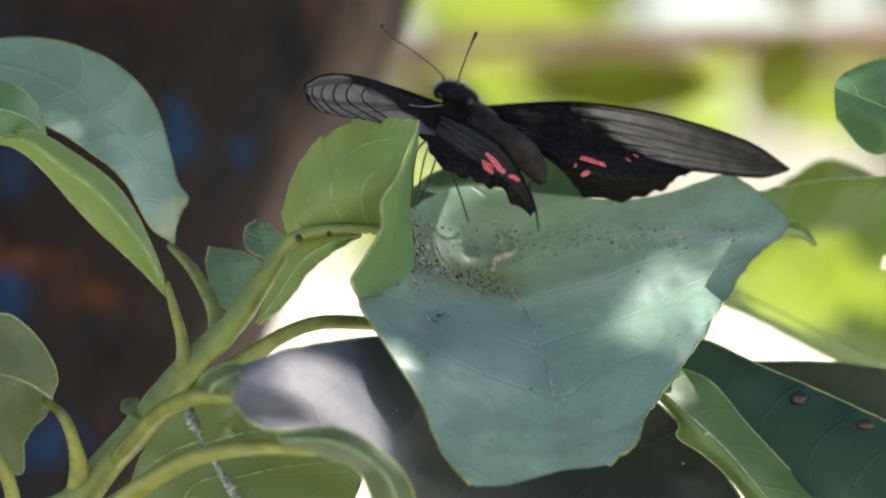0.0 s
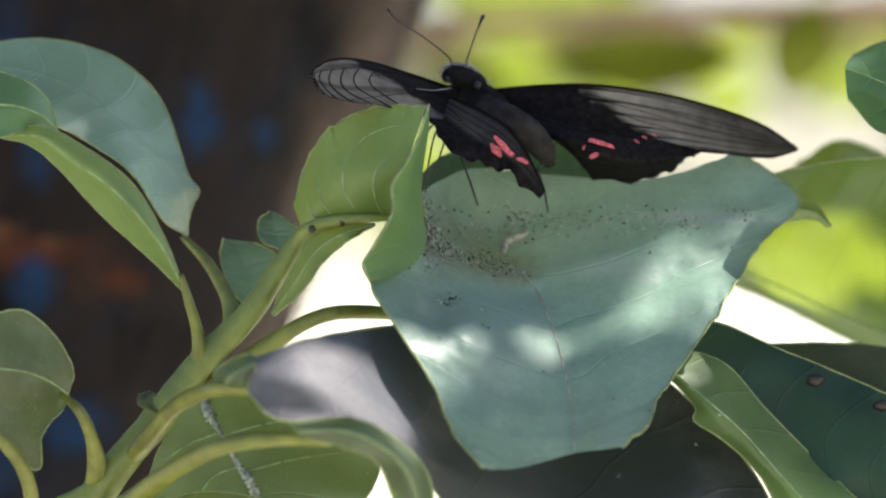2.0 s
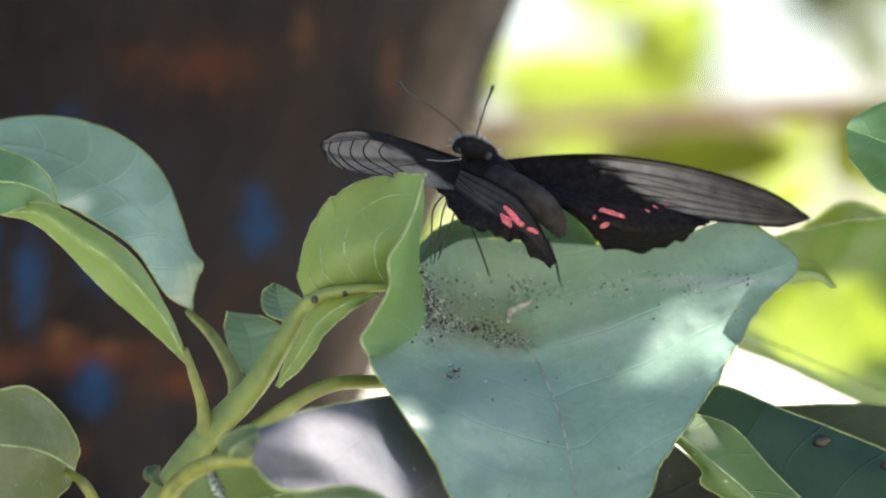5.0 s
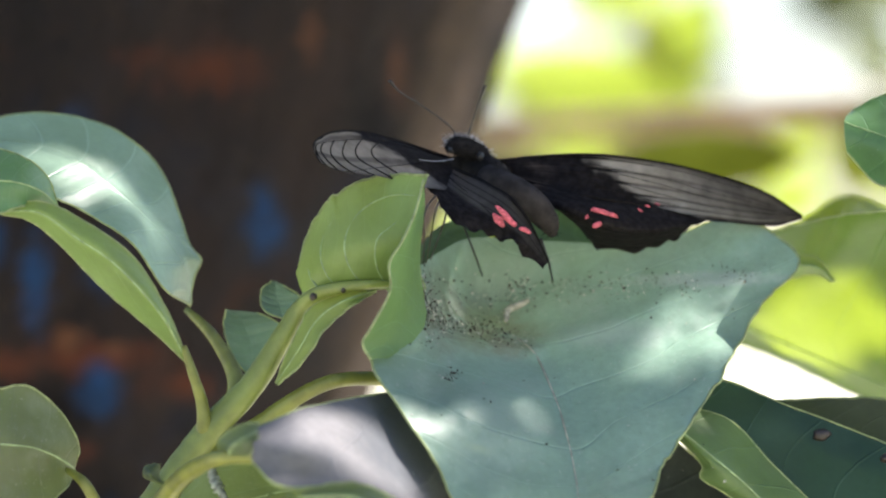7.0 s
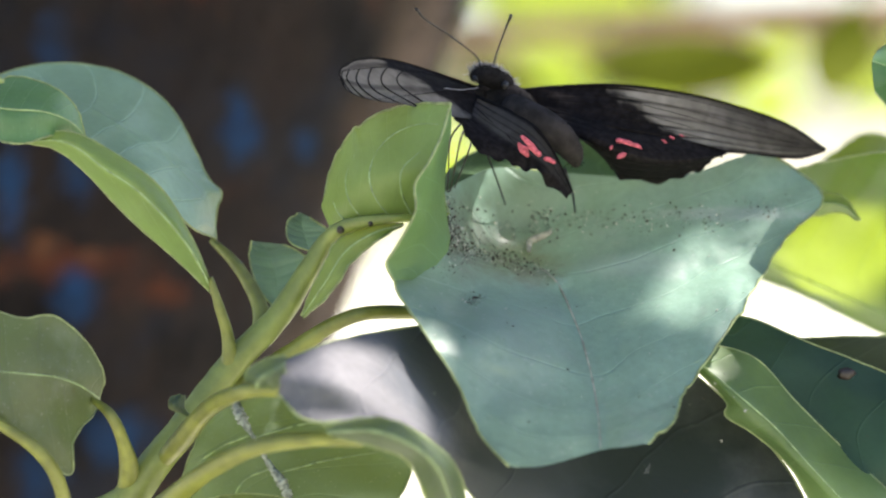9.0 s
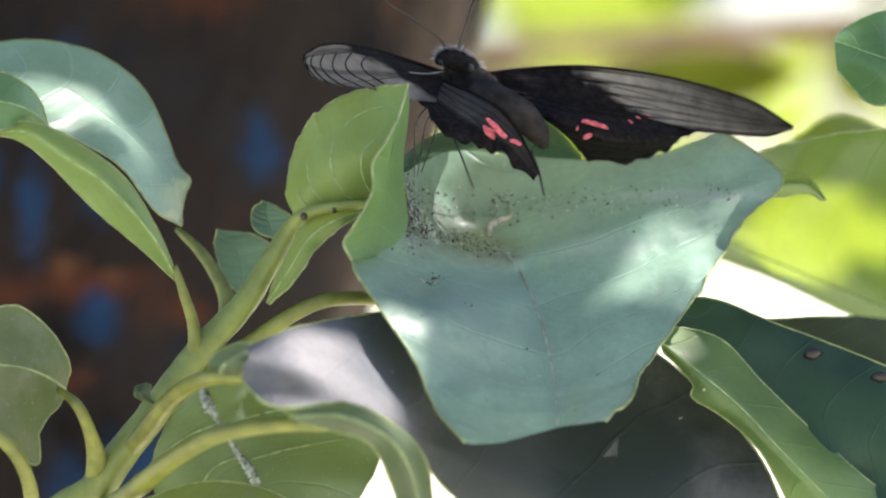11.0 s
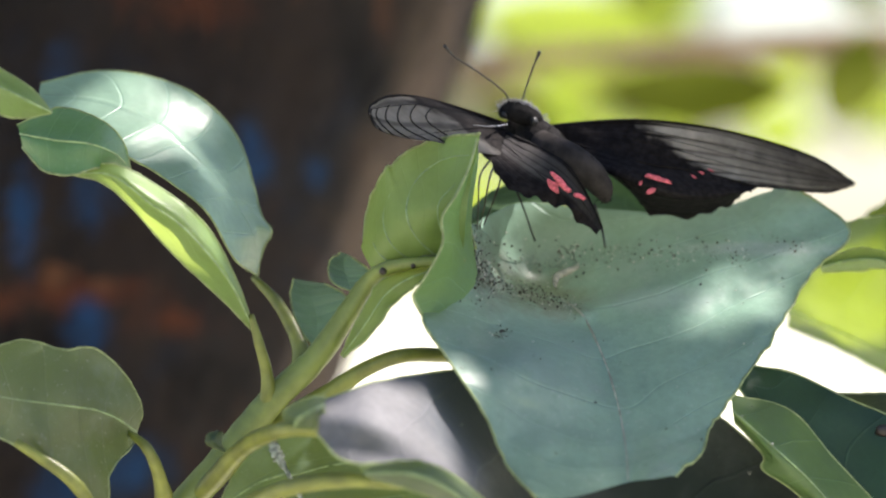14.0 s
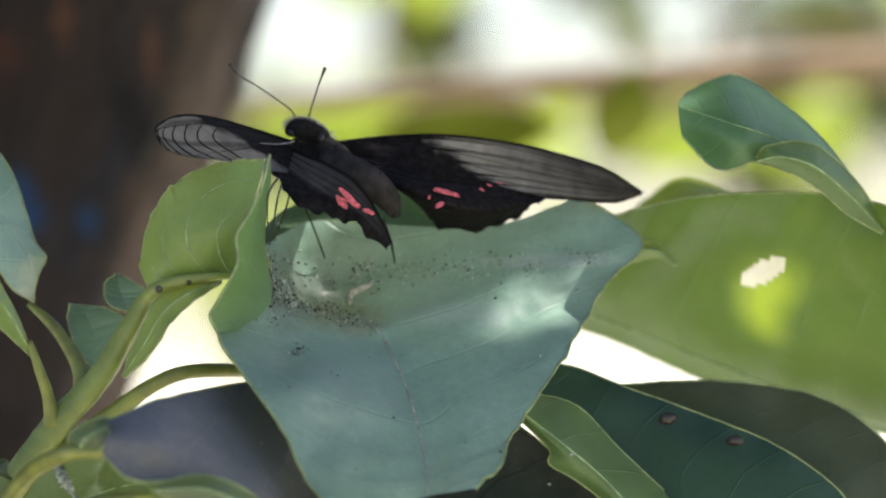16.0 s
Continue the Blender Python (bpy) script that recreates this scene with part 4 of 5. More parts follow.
WING_SETS.append(("hindwing", HIND_GREY, "dark hindwing with a rose-red patch and ragged edge", 34, 1.2,
     [(842, 172, -12), (900, 198, -18), (945, 226, -20), (975, 262, -18), (996, 302, -14), (1013, 340, -10)],
     [(815, 188, -18), (858, 222, -23), (900, 250, -25), (935, 270, -24), (965, 292, -21), (988, 320, -16), (1009, 345, -12)],
     [(788, 200, -24), (814, 222, -26), (828, 250, -28), (866, 281, -29), (898, 287, -28), (924, 301, -26), (953, 302, -24), (966, 326, -19), (1004, 349, -14)]))
for name, mat, label, seed, ripple, *edges in WING_SETS:
    up_edge, middle, low_edge = ([perched(*q) for q in edge] for edge in edges)
    wing = leaf(name, [up_edge, middle, low_edge], mat, butterfly, label, nu=26, nv=44, ripple=ripple, seed=seed, rim=0, fray=0.7)
    if name == "hindwing":
        for j in range(45):
            k = j * 27 + 26
            wing.data.vertices[k].co.z += 3.5 * UNIT * math.sin(j * 1.25) + 3 * UNIT * noise.noise(Vector((j * 0.6, seed, 0)))
            wing.data.vertices[k - 1].co.z += 1.8 * UNIT * math.sin(j * 1.25)
    veins = []
    rails = [up_edge, middle, low_edge]
    for u in ((0.0, 0.10, 0.30, 0.42, 0.60, 0.78) if mat is FORE else (0.0, 0.22, 1.0) if mat is FORE_FAR else (0.0, 0.3, 0.6)):
        start = 0.30 + 0.05 * math.sin(u * 31) if mat is FORE and u else 0.0
        path = [S(*rail_point(rails, u * min(1.0, 0.45 + 0.9 * j / 20), start + (1 - start) * j / 20)) + Vector((0, -0.00025, 0)) for j in range(21)]
        veins.append(tube_data(path, [UNIT * (1.5 - 0.8 * j / 20) * (2.2 if u == 0 else 0.5) for j in range(21)], 5))
    for data in veins:
        mesh_object("vein", *data, VEIN, wing, "fine black wing vein")
    if mat is FORE_FAR:
        cross = []
        for v in (0.34, 0.44, 0.54, 0.64, 0.74, 0.84, 0.92):
            path = [S(*rail_point(rails, 0.2 + 0.8 * j / 12, min(1.0, v + 0.10 * math.sin(j / 12 * math.pi) - 0.10 * j / 12))) + Vector((0, -0.0003, 0)) for j in range(13)]
            cross.append(tube_data(path, [UNIT * 1.25] * 13, 5))
        for data in cross:
            mesh_object("cross_vein", *data, VEIN, wing, "curved black cross vein")


def red_patch(a, b, y, along, wide, lean, parent):
    verts, faces = [], []
    turn = Matrix.Rotation(radians(lean), 3, "Y")
    data = ball_data(S(*perched(a, b, y)), (along * UNIT, 2.2 * UNIT, wide * UNIT), 18, 8, turn, 0.55, a)
    mesh_object("red_spot", *data, ROSE, parent, "rose-red wing spot")


wings = [o for o in butterfly.children]
red_patch(927, 265, -27.5, 15, 7.5, 48, wings[3])
red_patch(941, 261, -27.2, 29, 5.6, 44, wings[3])
red_patch(973, 285, -24.5, 12, 4.6, 28, wings[3])
red_patch(1112, 253, -3.5, 24, 4.6, 15, wings[1])
red_patch(1099, 275, -4.2, 9, 5, -35, wings[1])
red_patch(1081, 262, -5.0, 2.4, 5, 25, wings[1])
red_patch(1128, 259, -3.0, 10, 2.5, 25, wings[1])
red_patch(1176, 250, 0.6, 6, 1.9, 32, wings[1])
red_patch(1190, 243, 1.0, 6, 1.7, 28, wings[1])
red_patch(1207, 239, 1.6, 5, 1.5, 24, wings[1])


def body_part(name, pts, radii, material, label, fluff=0, seed=0):
    pts = [perched(*q) for q in pts]
    ob = tube(name, pts, radii, material, butterfly, label, 20, 14, 0.06)
    if fluff:
        rng = random.Random(seed)
        hairs = []
        for i in range(fluff):
            t, ang = rng.random(), rng.uniform(0.1, 3.0) if seed % 2 else rng.uniform(0, 2 * math.pi)
            c = S(*spline(pts, t))
            r = float(spline([(q,) for q in radii], t)[0]) * UNIT
            out = Vector((math.cos(ang) * 0.8, -abs(math.sin(ang)) * 0.7, math.sin(ang)))
            out.normalize()
            tip = c + out * (r + rng.uniform(0, 9) * UNIT) + Vector((rng.uniform(-1, 1), rng.uniform(-1, 1), rng.uniform(-1, 1))) * 6 * UNIT
            hairs.append(tube_data([c + out * r * 0.85, (c + out * r * 0.9 + tip) / 2, tip], [0.8 * UNIT, 0.6 * UNIT, 0.25 * UNIT], 3))
        mesh_object("hairs", *joined(hairs), HAIR if seed % 2 else FUR, ob, "short pale hairs" if seed % 2 else "short dark hairs")
    return ob


body_part("head", [(838, 138, -10), (850, 132, -12), (868, 136, -12), (890, 146, -10), (900, 156, -8)], [10, 19, 21, 19, 12], FUR, "dark hairy head", 330, 1)
body_part("thorax", [(846, 166, -8), (870, 168, -7), (890, 176, -8), (912, 192, -10), (930, 205, -12)], [16, 26, 34, 35, 28], FUR, "black furry thorax", 160, 2)
body_part("abdomen", [(905, 190, -14), (945, 212, -16), (985, 238, -14), (1012, 268, -10), (1020, 290, -6)], [24, 28, 27, 21, 9], FUR_GREY, "grey-black hairy abdomen", 90, 4)
for a, b in ((842, 140), (893, 152)):
    mesh_object("eye", *ball_data(S(*perched(a, b, -13)), (6.5 * UNIT, 7 * UNIT, 8 * UNIT), 12, 8), BLACK, butterfly, "shiny black compound eye")
for pts in (((850, 118, -12), (838, 98, -14), (790, 62, -18), (752, 38, -22), (734, 18, -24)), ((872, 116, -12), (880, 90, -12), (892, 55, -14), (903, 28, -16))):
    ob = tube("antenna", [perched(*q) for q in pts], [2.0, 1.6, 1.5, 1.5, 3.4] if len(pts) == 5 else [2.0, 1.6, 1.5, 3.4], BLACK, butterfly, "thin black clubbed antenna", 24, 6)
LEGS = (((820, 215, -14), (797, 248, -10), (794, 300, -4), (792, 343, None)), ((830, 215, -14), (815, 248, -8), (805, 300, 0), (797, 341, None)),
        ((840, 220, -12), (832, 260, -2), (818, 300, 4), (804, 335, None)), ((850, 225, -14), (858, 262, -10), (878, 315, 0), (895, 364, None)),
        ((1000, 300, -12), (1012, 338, -8), (1016, 358, -4), (1019, 376, None)))
for leg in LEGS:
    a, b, _ = leg[-1]
    low = on_main(a, b) - 0.2
    pts = [perched(*leg[0]), (*leg[1][:2], low - 9), (*leg[2][:2], low - 5), (a, b, low)]
    front = leg[0][0] < 845
    tube("leg", pts, [2.2, 1.7, 1.4, 1.2] if front else [3.0, 2.4, 1.9, 1.5], TAN_LEG if front else BLACK, butterfly, "thin brownish jointed leg" if front else "thin dark jointed leg", 18, 6)
tube("proboscis", [perched(*q) for q in ((846, 157, -17), (815, 161, -21), (785, 158, -24))], [0.8, 0.7, 0.5], HAIR, butterfly, "thin pale line along the wing edge", 10, 5)


# ---- litter on the leaf ----
def litter():
    rng = random.Random(9)
    dark, pale = [], []
    way = [(782, 345), (792, 385), (806, 425), (850, 447), (905, 463), (968, 482)]
    for i in range(3000):
        k = rng.random()
        if k < 0.50:
            c = spline(way, rng.random())
            a, b = c[0] + rng.gauss(0, 9), c[1] + rng.gauss(0, 8)
        elif k < 0.60:
            a, b = rng.gauss(800, 16), rng.gauss(442, 28)
        elif k < 0.70:
            a, b = rng.uniform(800, 990), rng.gauss(408, 26)
        elif k < 0.74:
            a, b = rng.gauss(838, 8), rng.gauss(531, 5)
        elif k < 0.93:
            a, b = 940 + 340 * rng.random() ** 1.4, rng.gauss(388, 14)
        elif k < 0.96:
            a, b = rng.gauss(1350, 26), rng.gauss(368, 12)
        else:
            a, b = rng.uniform(760, 1340), rng.uniform(400, 780)
        r = 0.45 + 1.6 * rng.random() ** 3.5
        p = S(a, b, on_main(a, b)) + Vector((0, -r * UNIT * 0.6, r * UNIT * 0.3))
        data = ball_data(p, (r * UNIT * rng.uniform(0.8, 1.9), r * UNIT, r * UNIT), 5, 4, Matrix.Rotation(rng.uniform(0, 3), 3, "Y"), 0.3, i)
        (dark if rng.random() < 0.66 else pale).append(data)
    holder = new("leaf_litter")
    tagged(holder, "brown and pale specks of litter scattered on the leaf", "litter", kind="stuff")
    mesh_object("dark_specks", *joined(dark), FRASS, holder, "brown specks")
    mesh_object("pale_specks", *joined(pale), DUST, holder, "pale dusty specks")
    return holder


specks = litter()
husk_pts = [(935, 445), (938, 428), (955, 420), (976, 410)]
husk = tube("curled_husk", [(a, b, on_main(a, b) - 0.6) for a, b in husk_pts], [4, 6, 6.5, 4], HUSK, None, "", 16, 8, 0.3)
tagged(husk, "small curled tan husk lying on the leaf", "husk")


# ---- the crown overhead that dapples the light ----
# openings in the crown, by where their light falls: sheet place and depth, half sizes along and across, lean in degrees,
# and how the surface there recedes to the right and downwards (mm per unit); no depth: on the big leaf
GAPS = ((1195, 512, None, 105, 8, 22, 0, 0), (665, 700, "grey", 125, 50, -32, 0, 0), (170, 190, 16, 90, 45, -35, 0.06, -0.15), (836, 322, None, 60, 26, 8, 0, 0), (985, 735, None, 36, 6, 5, 0, 0),
        (1672, 420, 42, 48, 24, 5, -0.06, 0.17), (1470, 450, 58, 78, 64, 20, -0.06, 0.17), (70, 680, -18, 150, 110, -20, 0, 0), (480, 600, 0, 100, 80, -40, 0, 0),
        (1115, 262, 9, 55, 30, -10, 0, 0), (690, 148, -1, 75, 32, -8, 0, 0))
LOW_GAP = (1005, 690, None, 135, 66, 16, 0, 0)
WIDE_GAP = (1205, 545, None, 105, 30, 30, 0, 0)
CROWN_DIST = 0.80
CROWN_SIDE = SUN.cross(Vector((0, 0, 1))).normalized()
CROWN_UP = CROWN_SIDE.cross(SUN).normalized()


def crown_spot(p):
    return Vector((p.dot(CROWN_SIDE), p.dot(CROWN_UP)))


GREY_FLAT = rail_flat(LEAVES[8][4:7], 11)


def on_grey(a, b):
    return float(GREY_FLAT[np.argmin((GREY_FLAT[:, 0] - a) ** 2 + (GREY_FLAT[:, 1] - b) ** 2), 2])


def gap_depth(gap, da, db):
    a, b, y, _, _, _, to_right, to_down = gap
    if y is None:
        return on_main(a + da, b + db)
    return on_grey(a + da, b + db) if y == "grey" else y + to_right * da + to_down * db


def gap_spots(gap):
    """Where the light through an opening passes the crown, as a sprinkle of points."""
    a, b, _, w, h, lean, _, _ = gap
    t = radians(lean)
    spots = []
    for ring in range(5):
        for k in range(1 if ring == 0 else 16):
            u, v = w * ring / 4 * math.cos(k * math.pi / 8), h * ring / 4 * math.sin(k * math.pi / 8)
            da, db = u * math.cos(t) + v * math.sin(t), -u * math.sin(t) + v * math.cos(t)
            spots.append(crown_spot(S(a + da, b + db, gap_depth(gap, da, db))))
    return np.array([(q.x, q.y) for q in spots])


OPEN_SPOTS = np.concatenate([gap_spots(g) for g in GAPS + (LOW_GAP, WIDE_GAP)])


def is_open(p, room):
    q = crown_spot(p)
    return float(np.min((OPEN_SPOTS[:, 0] - q.x) ** 2 + (OPEN_SPOTS[:, 1] - q.y) ** 2)) < room * room


def small_leaf(p, rng, long, wide):
    v = (CROWN_SIDE * rng.uniform(-1, 1) + CROWN_UP * rng.uniform(-1, 1)).normalized()
    w = (v.cross(SUN) + SUN * rng.uniform(-0.3, 0.3)).normalized()
    return simple_leaf_data(p, v, w, long * rng.uniform(0.8, 1.2), wide * rng.uniform(0.85, 1.15), 0.2)


def overhead():
    rng = random.Random(21)
    centre = S(860, 470, 0) + SUN * CROWN_DIST
    data = []
    for i in range(-46, 47):
        for j in range(-38, 39):
            if (i / 46) ** 2 + (j / 38) ** 2 > 1 + 0.25 * noise.noise(Vector((i * 0.15, j * 0.15, 2))):
                continue
            p = centre + CROWN_SIDE * (i * 0.0056 + rng.uniform(-0.003, 0.003)) + CROWN_UP * (j * 0.0056 + rng.uniform(-0.003, 0.003)) + SUN * rng.uniform(-0.03, 0.06)
            if is_open(p, 0.006):
                continue
            data.append(small_leaf(p, rng, 0.014, 0.0095))
            if not is_open(p, 0.019):
                data.append(small_leaf(p + SUN * 0.02, rng, 0.024, 0.016))
    holder = new("overhanging_crown")
    tagged(holder, "leafy tree crown hanging over the shrub", "tree crown", kind="stuff")
    mesh_object("foliage", *joined(data), BACK_DARK, holder)
    path = [centre + SUN * 0.08 + CROWN_SIDE * (-0.22 + 0.055 * k) + CROWN_UP * (0.17 - 0.0016 * (k - 4) ** 2 + 0.008 * math.sin(k)) for k in range(9)]
    mesh_object("branch", *tube_data(path, [0.006] * 9, 7), TWIG, holder)
    return holder


def loose_spray(gap, seed):
    """A loose spray of leaves that the wind pushes across one opening."""
    rng = random.Random(seed)
    a, b, _, w, h, lean, _, _ = gap
    data = []
    for i in range(int(60 + (w + 60) * (h + 50) * 0.0042)):
        r, t = rng.random() ** 0.5, rng.uniform(0, 2 * math.pi)
        u, v, k = math.cos(t) * r, math.sin(t) * r, radians(lean)
        da, db = u * (w + 60) * math.cos(k) + v * (h + 50) * math.sin(k), -u * (w + 60) * math.sin(k) + v * (h + 50) * math.cos(k)
        p = S(a + da, b + db, gap_depth(gap, da * w / (w + 60), db * h / (h + 50))) + SUN * (CROWN_DIST - 0.06 + rng.uniform(-0.02, 0.02))
        data.append(small_leaf(p, rng, 0.018, 0.012))
    holder = new("loose_spray")
    tagged(holder, "loose leafy spray of the overhanging tree", "tree crown", kind="stuff")
    mesh_object("foliage", *joined(data), BACK_DARK, holder)
    path = [S(a - w - 60 + (w + 60) / 4 * k, b, gap_depth(gap, 0, 0)) + SUN * (CROWN_DIST - 0.03 + 0.004 * math.sin(k)) for k in range(9)]
    mesh_object("twig", *tube_data(path, [0.002 - 0.00015 * k for k in range(9)], 6), TWIG, holder)
    return holder


crown = overhead()
spray = loose_spray(LOW_GAP, 4)
grey_spray = loose_spray(GAPS[1], 6)
left_spray = loose_spray(GAPS[2], 8)
low_spray = loose_spray(GAPS[7], 10)
stem_spray = loose_spray(GAPS[8], 12)
hind_spray = loose_spray(GAPS[9], 14)
fore_spray = loose_spray(GAPS[10], 16)
right_spray = loose_spray(GAPS[6], 18)
wide_spray = loose_spray(WIDE_GAP, 20)
leg_spray = loose_spray(GAPS[3], 22)

# seconds, shift right and up (mm), lean about the depth axis (degrees): wind in the shrub
SWAY = [
    (0, 4.18, 0.26, 0.21),
    (0.5, -6.75, 3.88, -0.45),
    (1, -8.39, 3.09, -0.01),
    (1.5, -6.33, 5.18, 0.43),
    (2, 2.26, -1.38, 0.07),
    (2.5, -12, 7.19, 0.57),
    (3, -6.22, 3.93, -0.03),
    (3.5, -5.2, 1.9, 0.62),
    (6, -7.1, 5.56, 0.46),
    (6.5, -0.82, 0.76, 0.28),
    (7, -9.2, 5.22, 1.05),
    (7.5, -4.18, 3.19, 0.11),
    (8, 0.52, 1.61, 0.58),
    (8.5, -3.97, 2.34, 0.78),
    (9, -0.05, 0.18, 0.39),
    (11.5, -10.28, 6.53, 0.35),
    (12, 4.59, -1.71, -0.24),
    (12.5, -4.55, 2.45, 0.35),
    (13, 2.14, -1.34, -0.56),
    (13.5, -6.51, 5.26, -0.13),
    (14, 5.34, -2.81, -1.69),
    (14.5, 5.11, -2.05, -1.18),
    (15, -1.72, 2.47, -1.12),
    (15.5, 15.29, -5.27, -1.4),
    (16, 5.9, 2.94, 0.4)
]
# the same for the butterfly
PERCH = [
    (0, 5.29, -0.57, 0.86),
    (0.5, -7.22, 4.2, -0.08),
    (1, -8.78, 3.2, -0.17),
    (1.5, -6.45, 5.2, 0.28),
    (2, 2.52, -1.36, 0.31),
    (2.5, -12.25, 7.12, 0.07),
    (3, -6.61, 4.19, 0),
    (3.5, -4.89, 1.32, 0.32),
    (6, -7.04, 5.36, -0.11),
    (6.5, -0.74, 0.42, 0.14),
    (7, -8.71, 4.24, 0.3),
    (7.5, -4.21, 2.65, 0.27),
    (8, 0.86, 0.63, 0.43),
    (8.5, -3.55, 1.71, 0.09),
    (9, -0.11, 0.19, -0.41),
    (11.5, -10.74, 6.83, -0.09),
    (12, 4.55, -1.75, 0.01),
    (12.5, -4.08, 2.1, 0.46),
    (13, 1.33, -1.42, -0.38),
    (13.5, -4.87, 6.55, 1.18),
    (14, 3.24, -1.42, -0.32),
    (14.5, 4.84, 0.06, -0.16),
    (15, -2.77, 2.99, 0.33),
    (15.5, 15.93, -5.43, 1.63),
    (16, 6.33, 3.29, -0.23)
]
# the same for the big leaf, and its tilt about its upper edge
DROOP = [
    (0, 5.63, -0.83, 0.42, -0.04),
    (0.5, -7.69, 4.76, -0.55, 1.11),
    (1, -9.15, 3.22, 0, 0.48),
    (1.5, -6.01, 5.31, 0.84, 0.23),
    (2, 3.27, -1.4, -0.21, 0.19),
    (2.5, -12.21, 7.05, 0.94, 0.67),
    (3, -6.46, 4.06, -0.05, 0.25),
    (3.5, -4.68, 1.12, 0.66, 0.58),
    (6, -7.11, 5.4, 0.41, 1.25),
    (6.5, -0.72, 0.55, 0.38, 1.52),
    (7, -8.57, 4.27, 1.13, 2),
    (7.5, -4.25, 2.58, 0.7, 1.74),
    (8, 1.09, 0.35, 0.89, 2.13),
    (8.5, -3.35, 1.65, 0.82, 1.2),
    (9, 0.04, 0.07, -0.14, 0.06),
    (11.5, -11.26, 6.56, -0.78, -1.19),
    (12, 4.81, -2.54, -0.41, -1.99),
    (12.5, -3.78, 1.49, 0.28, -1.67),
    (13, 2.1, -2.35, 0.11, 0.02),
    (13.5, -5.5, 5.24, 1.63, -3.84),
    (14, 2.78, -1.26, -0.41, -0.61),
    (14.5, 5.36, -0.01, 0.66, -1.59),
    (15, -2.47, 2.99, 0.17, 0),
    (15.5, 15.98, -5.41, 1.54, 0),
    (16, 6.62, 3.32, -0.45, -0.64)
]


def swing(x, z, lean):
    turn = Matrix.Translation(EYE_FOOT) @ pose(x / 1000, 0, z / 1000, 0, -lean, 0) @ Matrix.Translation(-EYE_FOOT)
    return turn


EYE_FOOT = Vector((EYE.x, 0, EYE.z))


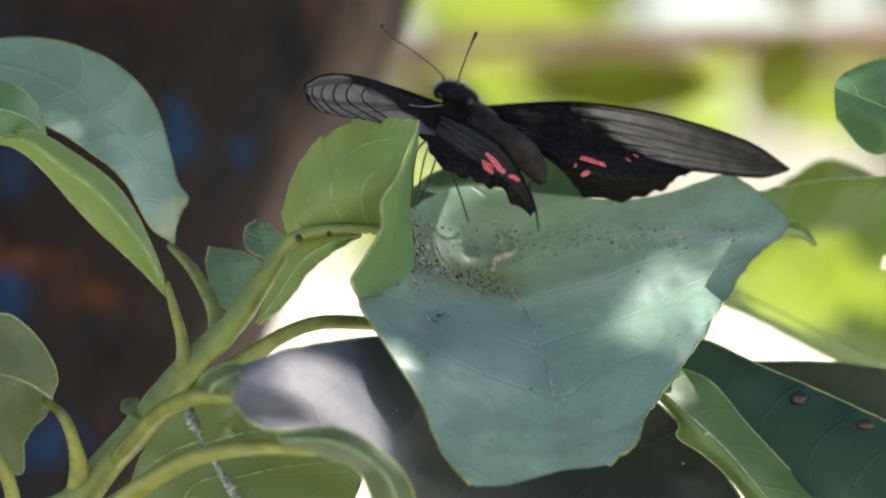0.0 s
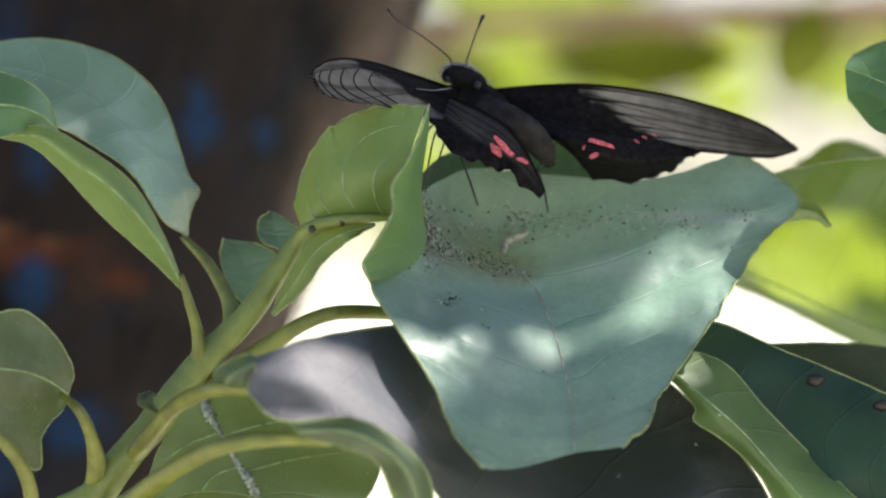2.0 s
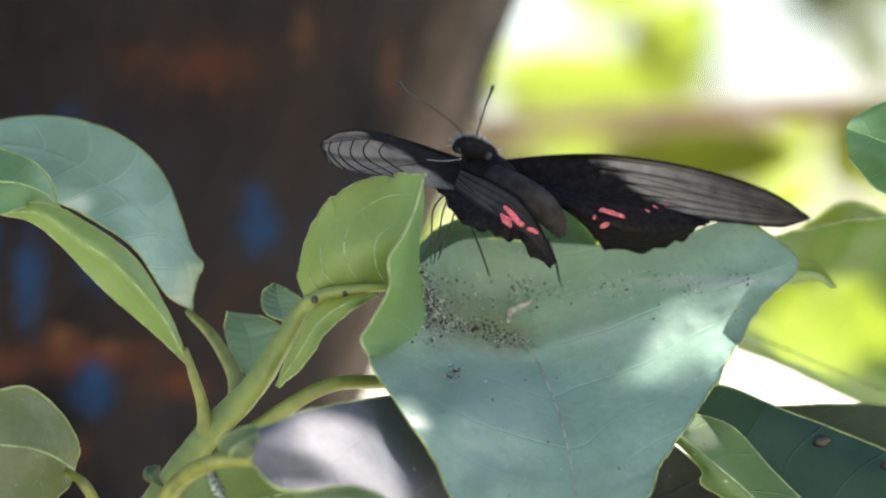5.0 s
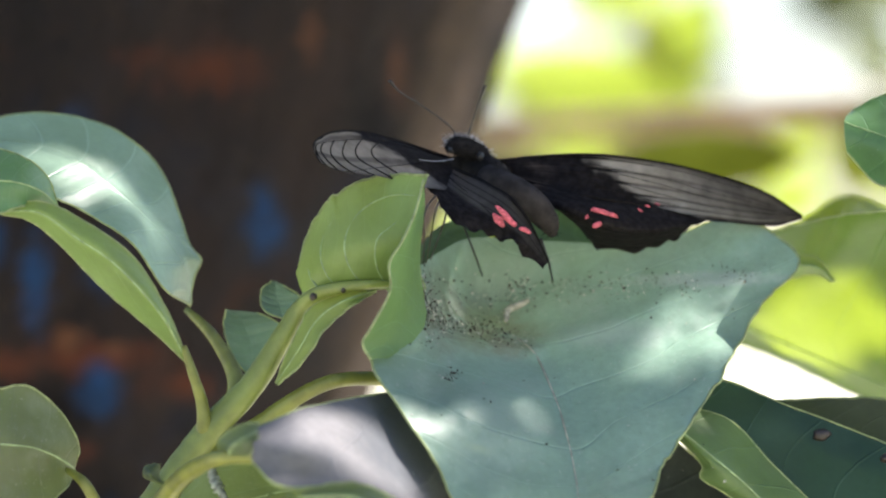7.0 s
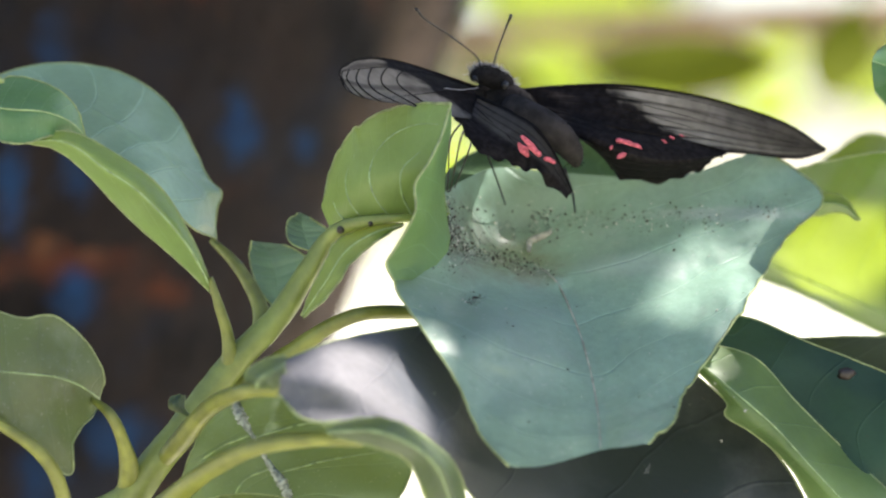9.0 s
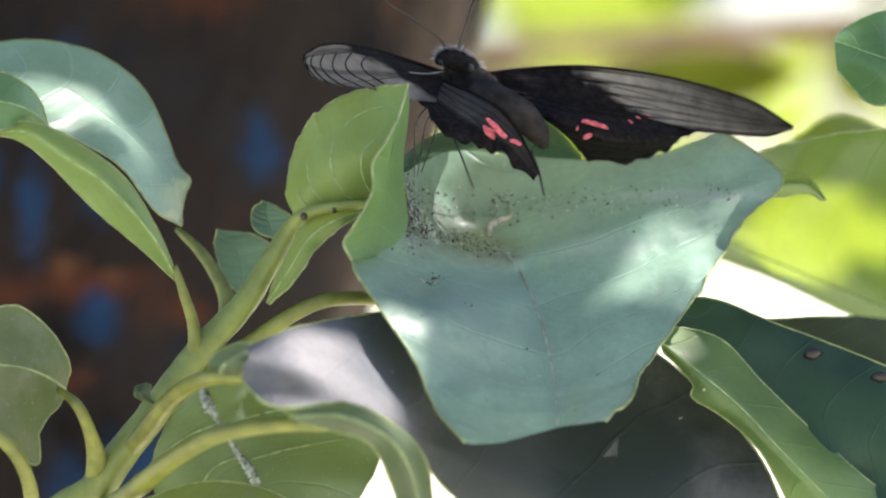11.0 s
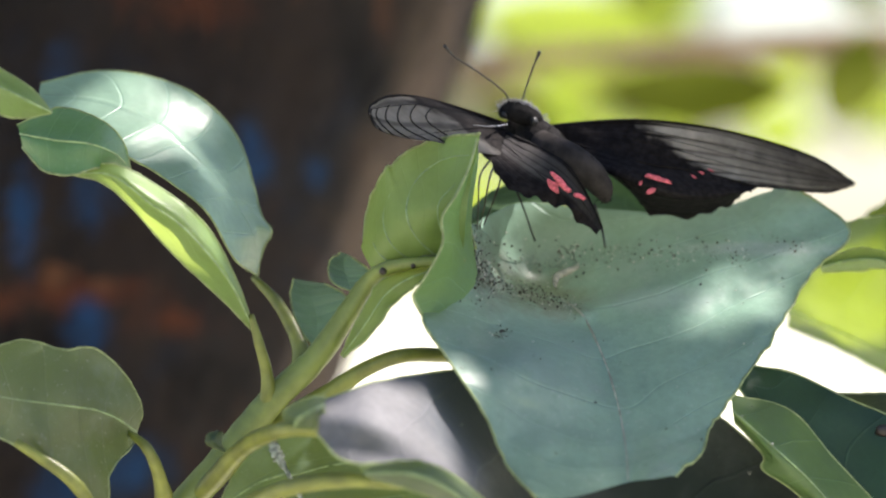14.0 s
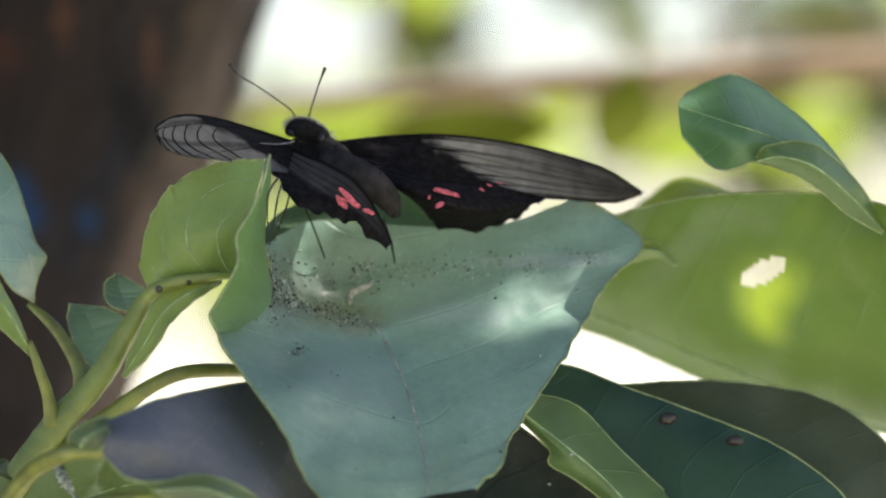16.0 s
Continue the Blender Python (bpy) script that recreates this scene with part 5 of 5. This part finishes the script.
def motions():
    sway = [(t, swing(x, z, lean)) for t, x, z, lean in SWAY]
    walk(shrub, sway)
    hinge = S(1000, 330, 24)
    droop = [(t, swing(x, z, lean) @ Matrix.Translation(hinge) @ pose(0, 0, 0, tilt, 0, 0) @ Matrix.Translation(-hinge)) for t, x, z, lean, tilt in DROOP]
    walk(main_leaf, [(t, m.inverted() @ n) for (t, m), (_, n) in zip(sway, droop)])
    for ob in (specks, husk):
        walk(ob, droop)
    walk(butterfly, [(t, swing(x, z, lean)) for t, x, z, lean in PERCH])
    # the crown overhead drifts along with the big leaf
    middle = S(1000, 520, on_main(1000, 520))
    drift = [(t, Matrix.Translation(m @ middle - middle)) for t, m in droop]
    walk(crown, drift)
    # the spray hangs over its opening but for two gusts
    gust = dict.fromkeys((t for t, *_ in SWAY), 0.0)
    gust.update({0.5: 42.0, 1.0: 36.0, 1.5: 34.0, 2.0: 6.0, 2.5: 9.0, 3.0: 6.0, 7.0: 5.0, 11.5: 3.0, 12.0: 6.0, 12.5: 7.0, 13.0: 6.0, 13.5: 2.0, 15.0: 3.0, 15.5: 1.0})
    aside = CROWN_SIDE * 0.0008 - CROWN_UP * 0.0010
    walk(spray, [(t, Matrix.Translation(aside * gust[t]) @ m) for t, m in drift])
    for thing, way, times in ((grey_spray, 0.001, {0: 26.0, 2.0: 30.0, 3.0: 42.0, 3.5: 30.0, 6.0: 34.0, 7.0: 18.0, 7.5: 30.0, 8.0: 32.0, 8.5: 34.0, 9.0: 44.0, 11.5: 30.0, 12.5: 28.0, 14.0: 30.0}),
                         (left_spray, -0.001, {1.5: 10.0, 2.5: 12.0, 3.0: 10.0, 7.0: 10.0, 11.5: 12.0, 13.0: 44.0, 13.5: 40.0, 14.0: 36.0, 14.5: 40.0, 15.0: 44.0, 15.5: 4.0}),
                         (low_spray, 0.001, {12.5: 6.0, 13.0: 24.0, 13.5: 28.0, 14.0: 46.0, 14.5: 26.0}),
                              (stem_spray, 0.001, {13.5: 46.0, 14.0: 12.0}),
                              (hind_spray, 0.001, {0.5: 44.0, 1.0: 44.0, 12.0: 44.0}), (fore_spray, 0.001, {15.5: 8.0, 16.0: 48.0}),
                              (right_spray, 0.001, {**dict.fromkeys((t for t, *_ in SWAY), 60.0), 15.5: 22.0, 16.0: 2.0}),
                              (wide_spray, 0.001, {0: 24.0, 0.5: 36.0, 1.0: 6.0, 1.5: 20.0, 2.0: 40.0, 2.5: 26.0, 3.0: 16.0, 3.5: 16.0, 6.0: 6.0, 6.5: 4.0, 7.0: 10.0, 7.5: 12.0, 8.0: 20.0, 8.5: 18.0, 9.0: 22.0, 11.5: 14.0, 12.0: 36.0, 12.5: 9.0, 13.0: 48.0,
                                                   13.5: 14.0, 14.0: 8.0, 15.0: 36.0, 15.5: 40.0, 16.0: 6.0}),
                              (leg_spray, -0.001, {0: 30.0, 3.0: 8.0, 7.0: 8.0, 8.0: 10.0, 9.0: 40.0, 11.5: 20.0, 12.0: 10.0, 12.5: 36.0, 13.0: 36.0, 13.5: 8.0, 14.0: 40.0, 14.5: 40.0, 15.0: 30.0, 15.5: 48.0, 16.0: 48.0})):
        walk(thing, [(t, Matrix.Translation(CROWN_SIDE * way * times.get(t, 0.0)) @ m) for t, m in drift])
    # the young leaf leans so that its corner stays at the fold of the big leaf
    base, corner = S(590, 405, 0), S(797, 184, -9)
    rows = []
    for (t, m), (_, n) in zip(sway, droop):
        u, v = corner - base, m.inverted() @ n @ corner - base
        lean = math.degrees(math.atan2(u.z, u.x) - math.atan2(v.z, v.x))
        rows.append((t, Matrix.Translation(base) @ pose(0, 0, 0, 0, lean, 0) @ Matrix.Translation(-base)))
    walk(upright_leaf, rows)
    foot = S(378, 425, 20)
    lift = dict(zip((t for t, *_ in SWAY), (9, 8, 8, 8, 7, 7, 7, 7, 7, 7, 7, 7, 6, 4, 0, 5, 5, 5, 10, 10, 9, 8, 17, 24, 10)))
    for k, ob in enumerate(hanging):
        walk(ob, [(0, pose(0, 0, 0)), (6, pose(0.002, 0, 0)), (9, pose(0, 0, 0.001)), (12.3, pose(0.002, 0, 0)), (13, pose(0.003, 0, -0.004)), (14.5, pose(0.002, 0, -0.003)), (15, pose(0.004, 0, (-0.026, 0.012)[k])), (16, pose(0.005, 0, (-0.027, 0.014)[k]))])
    rise = {6.5: 0.8, 7.0: 0.8, 7.5: 1.0, 8.0: 0.9, 8.5: 0.7, 15.5: 2.2}
    walk(made_leaves["back_left"], [(t, Matrix.Translation(foot) @ pose(0.0005, 0, rise.get(t, 0.3) / 1000, 0, k, 0) @ Matrix.Translation(-foot)) for t, k in lift.items()])
    for key in ("top_right", "top_right_low"):
        walk(made_leaves[key], [(0, pose(0, 0, 0)), (14.5, pose(0, 0, 0)), (15, pose(0.002, 0, 0.001)), (15.5, pose(0, 0, 0.008)), (16, pose(-0.001, 0, 0))])


motions()
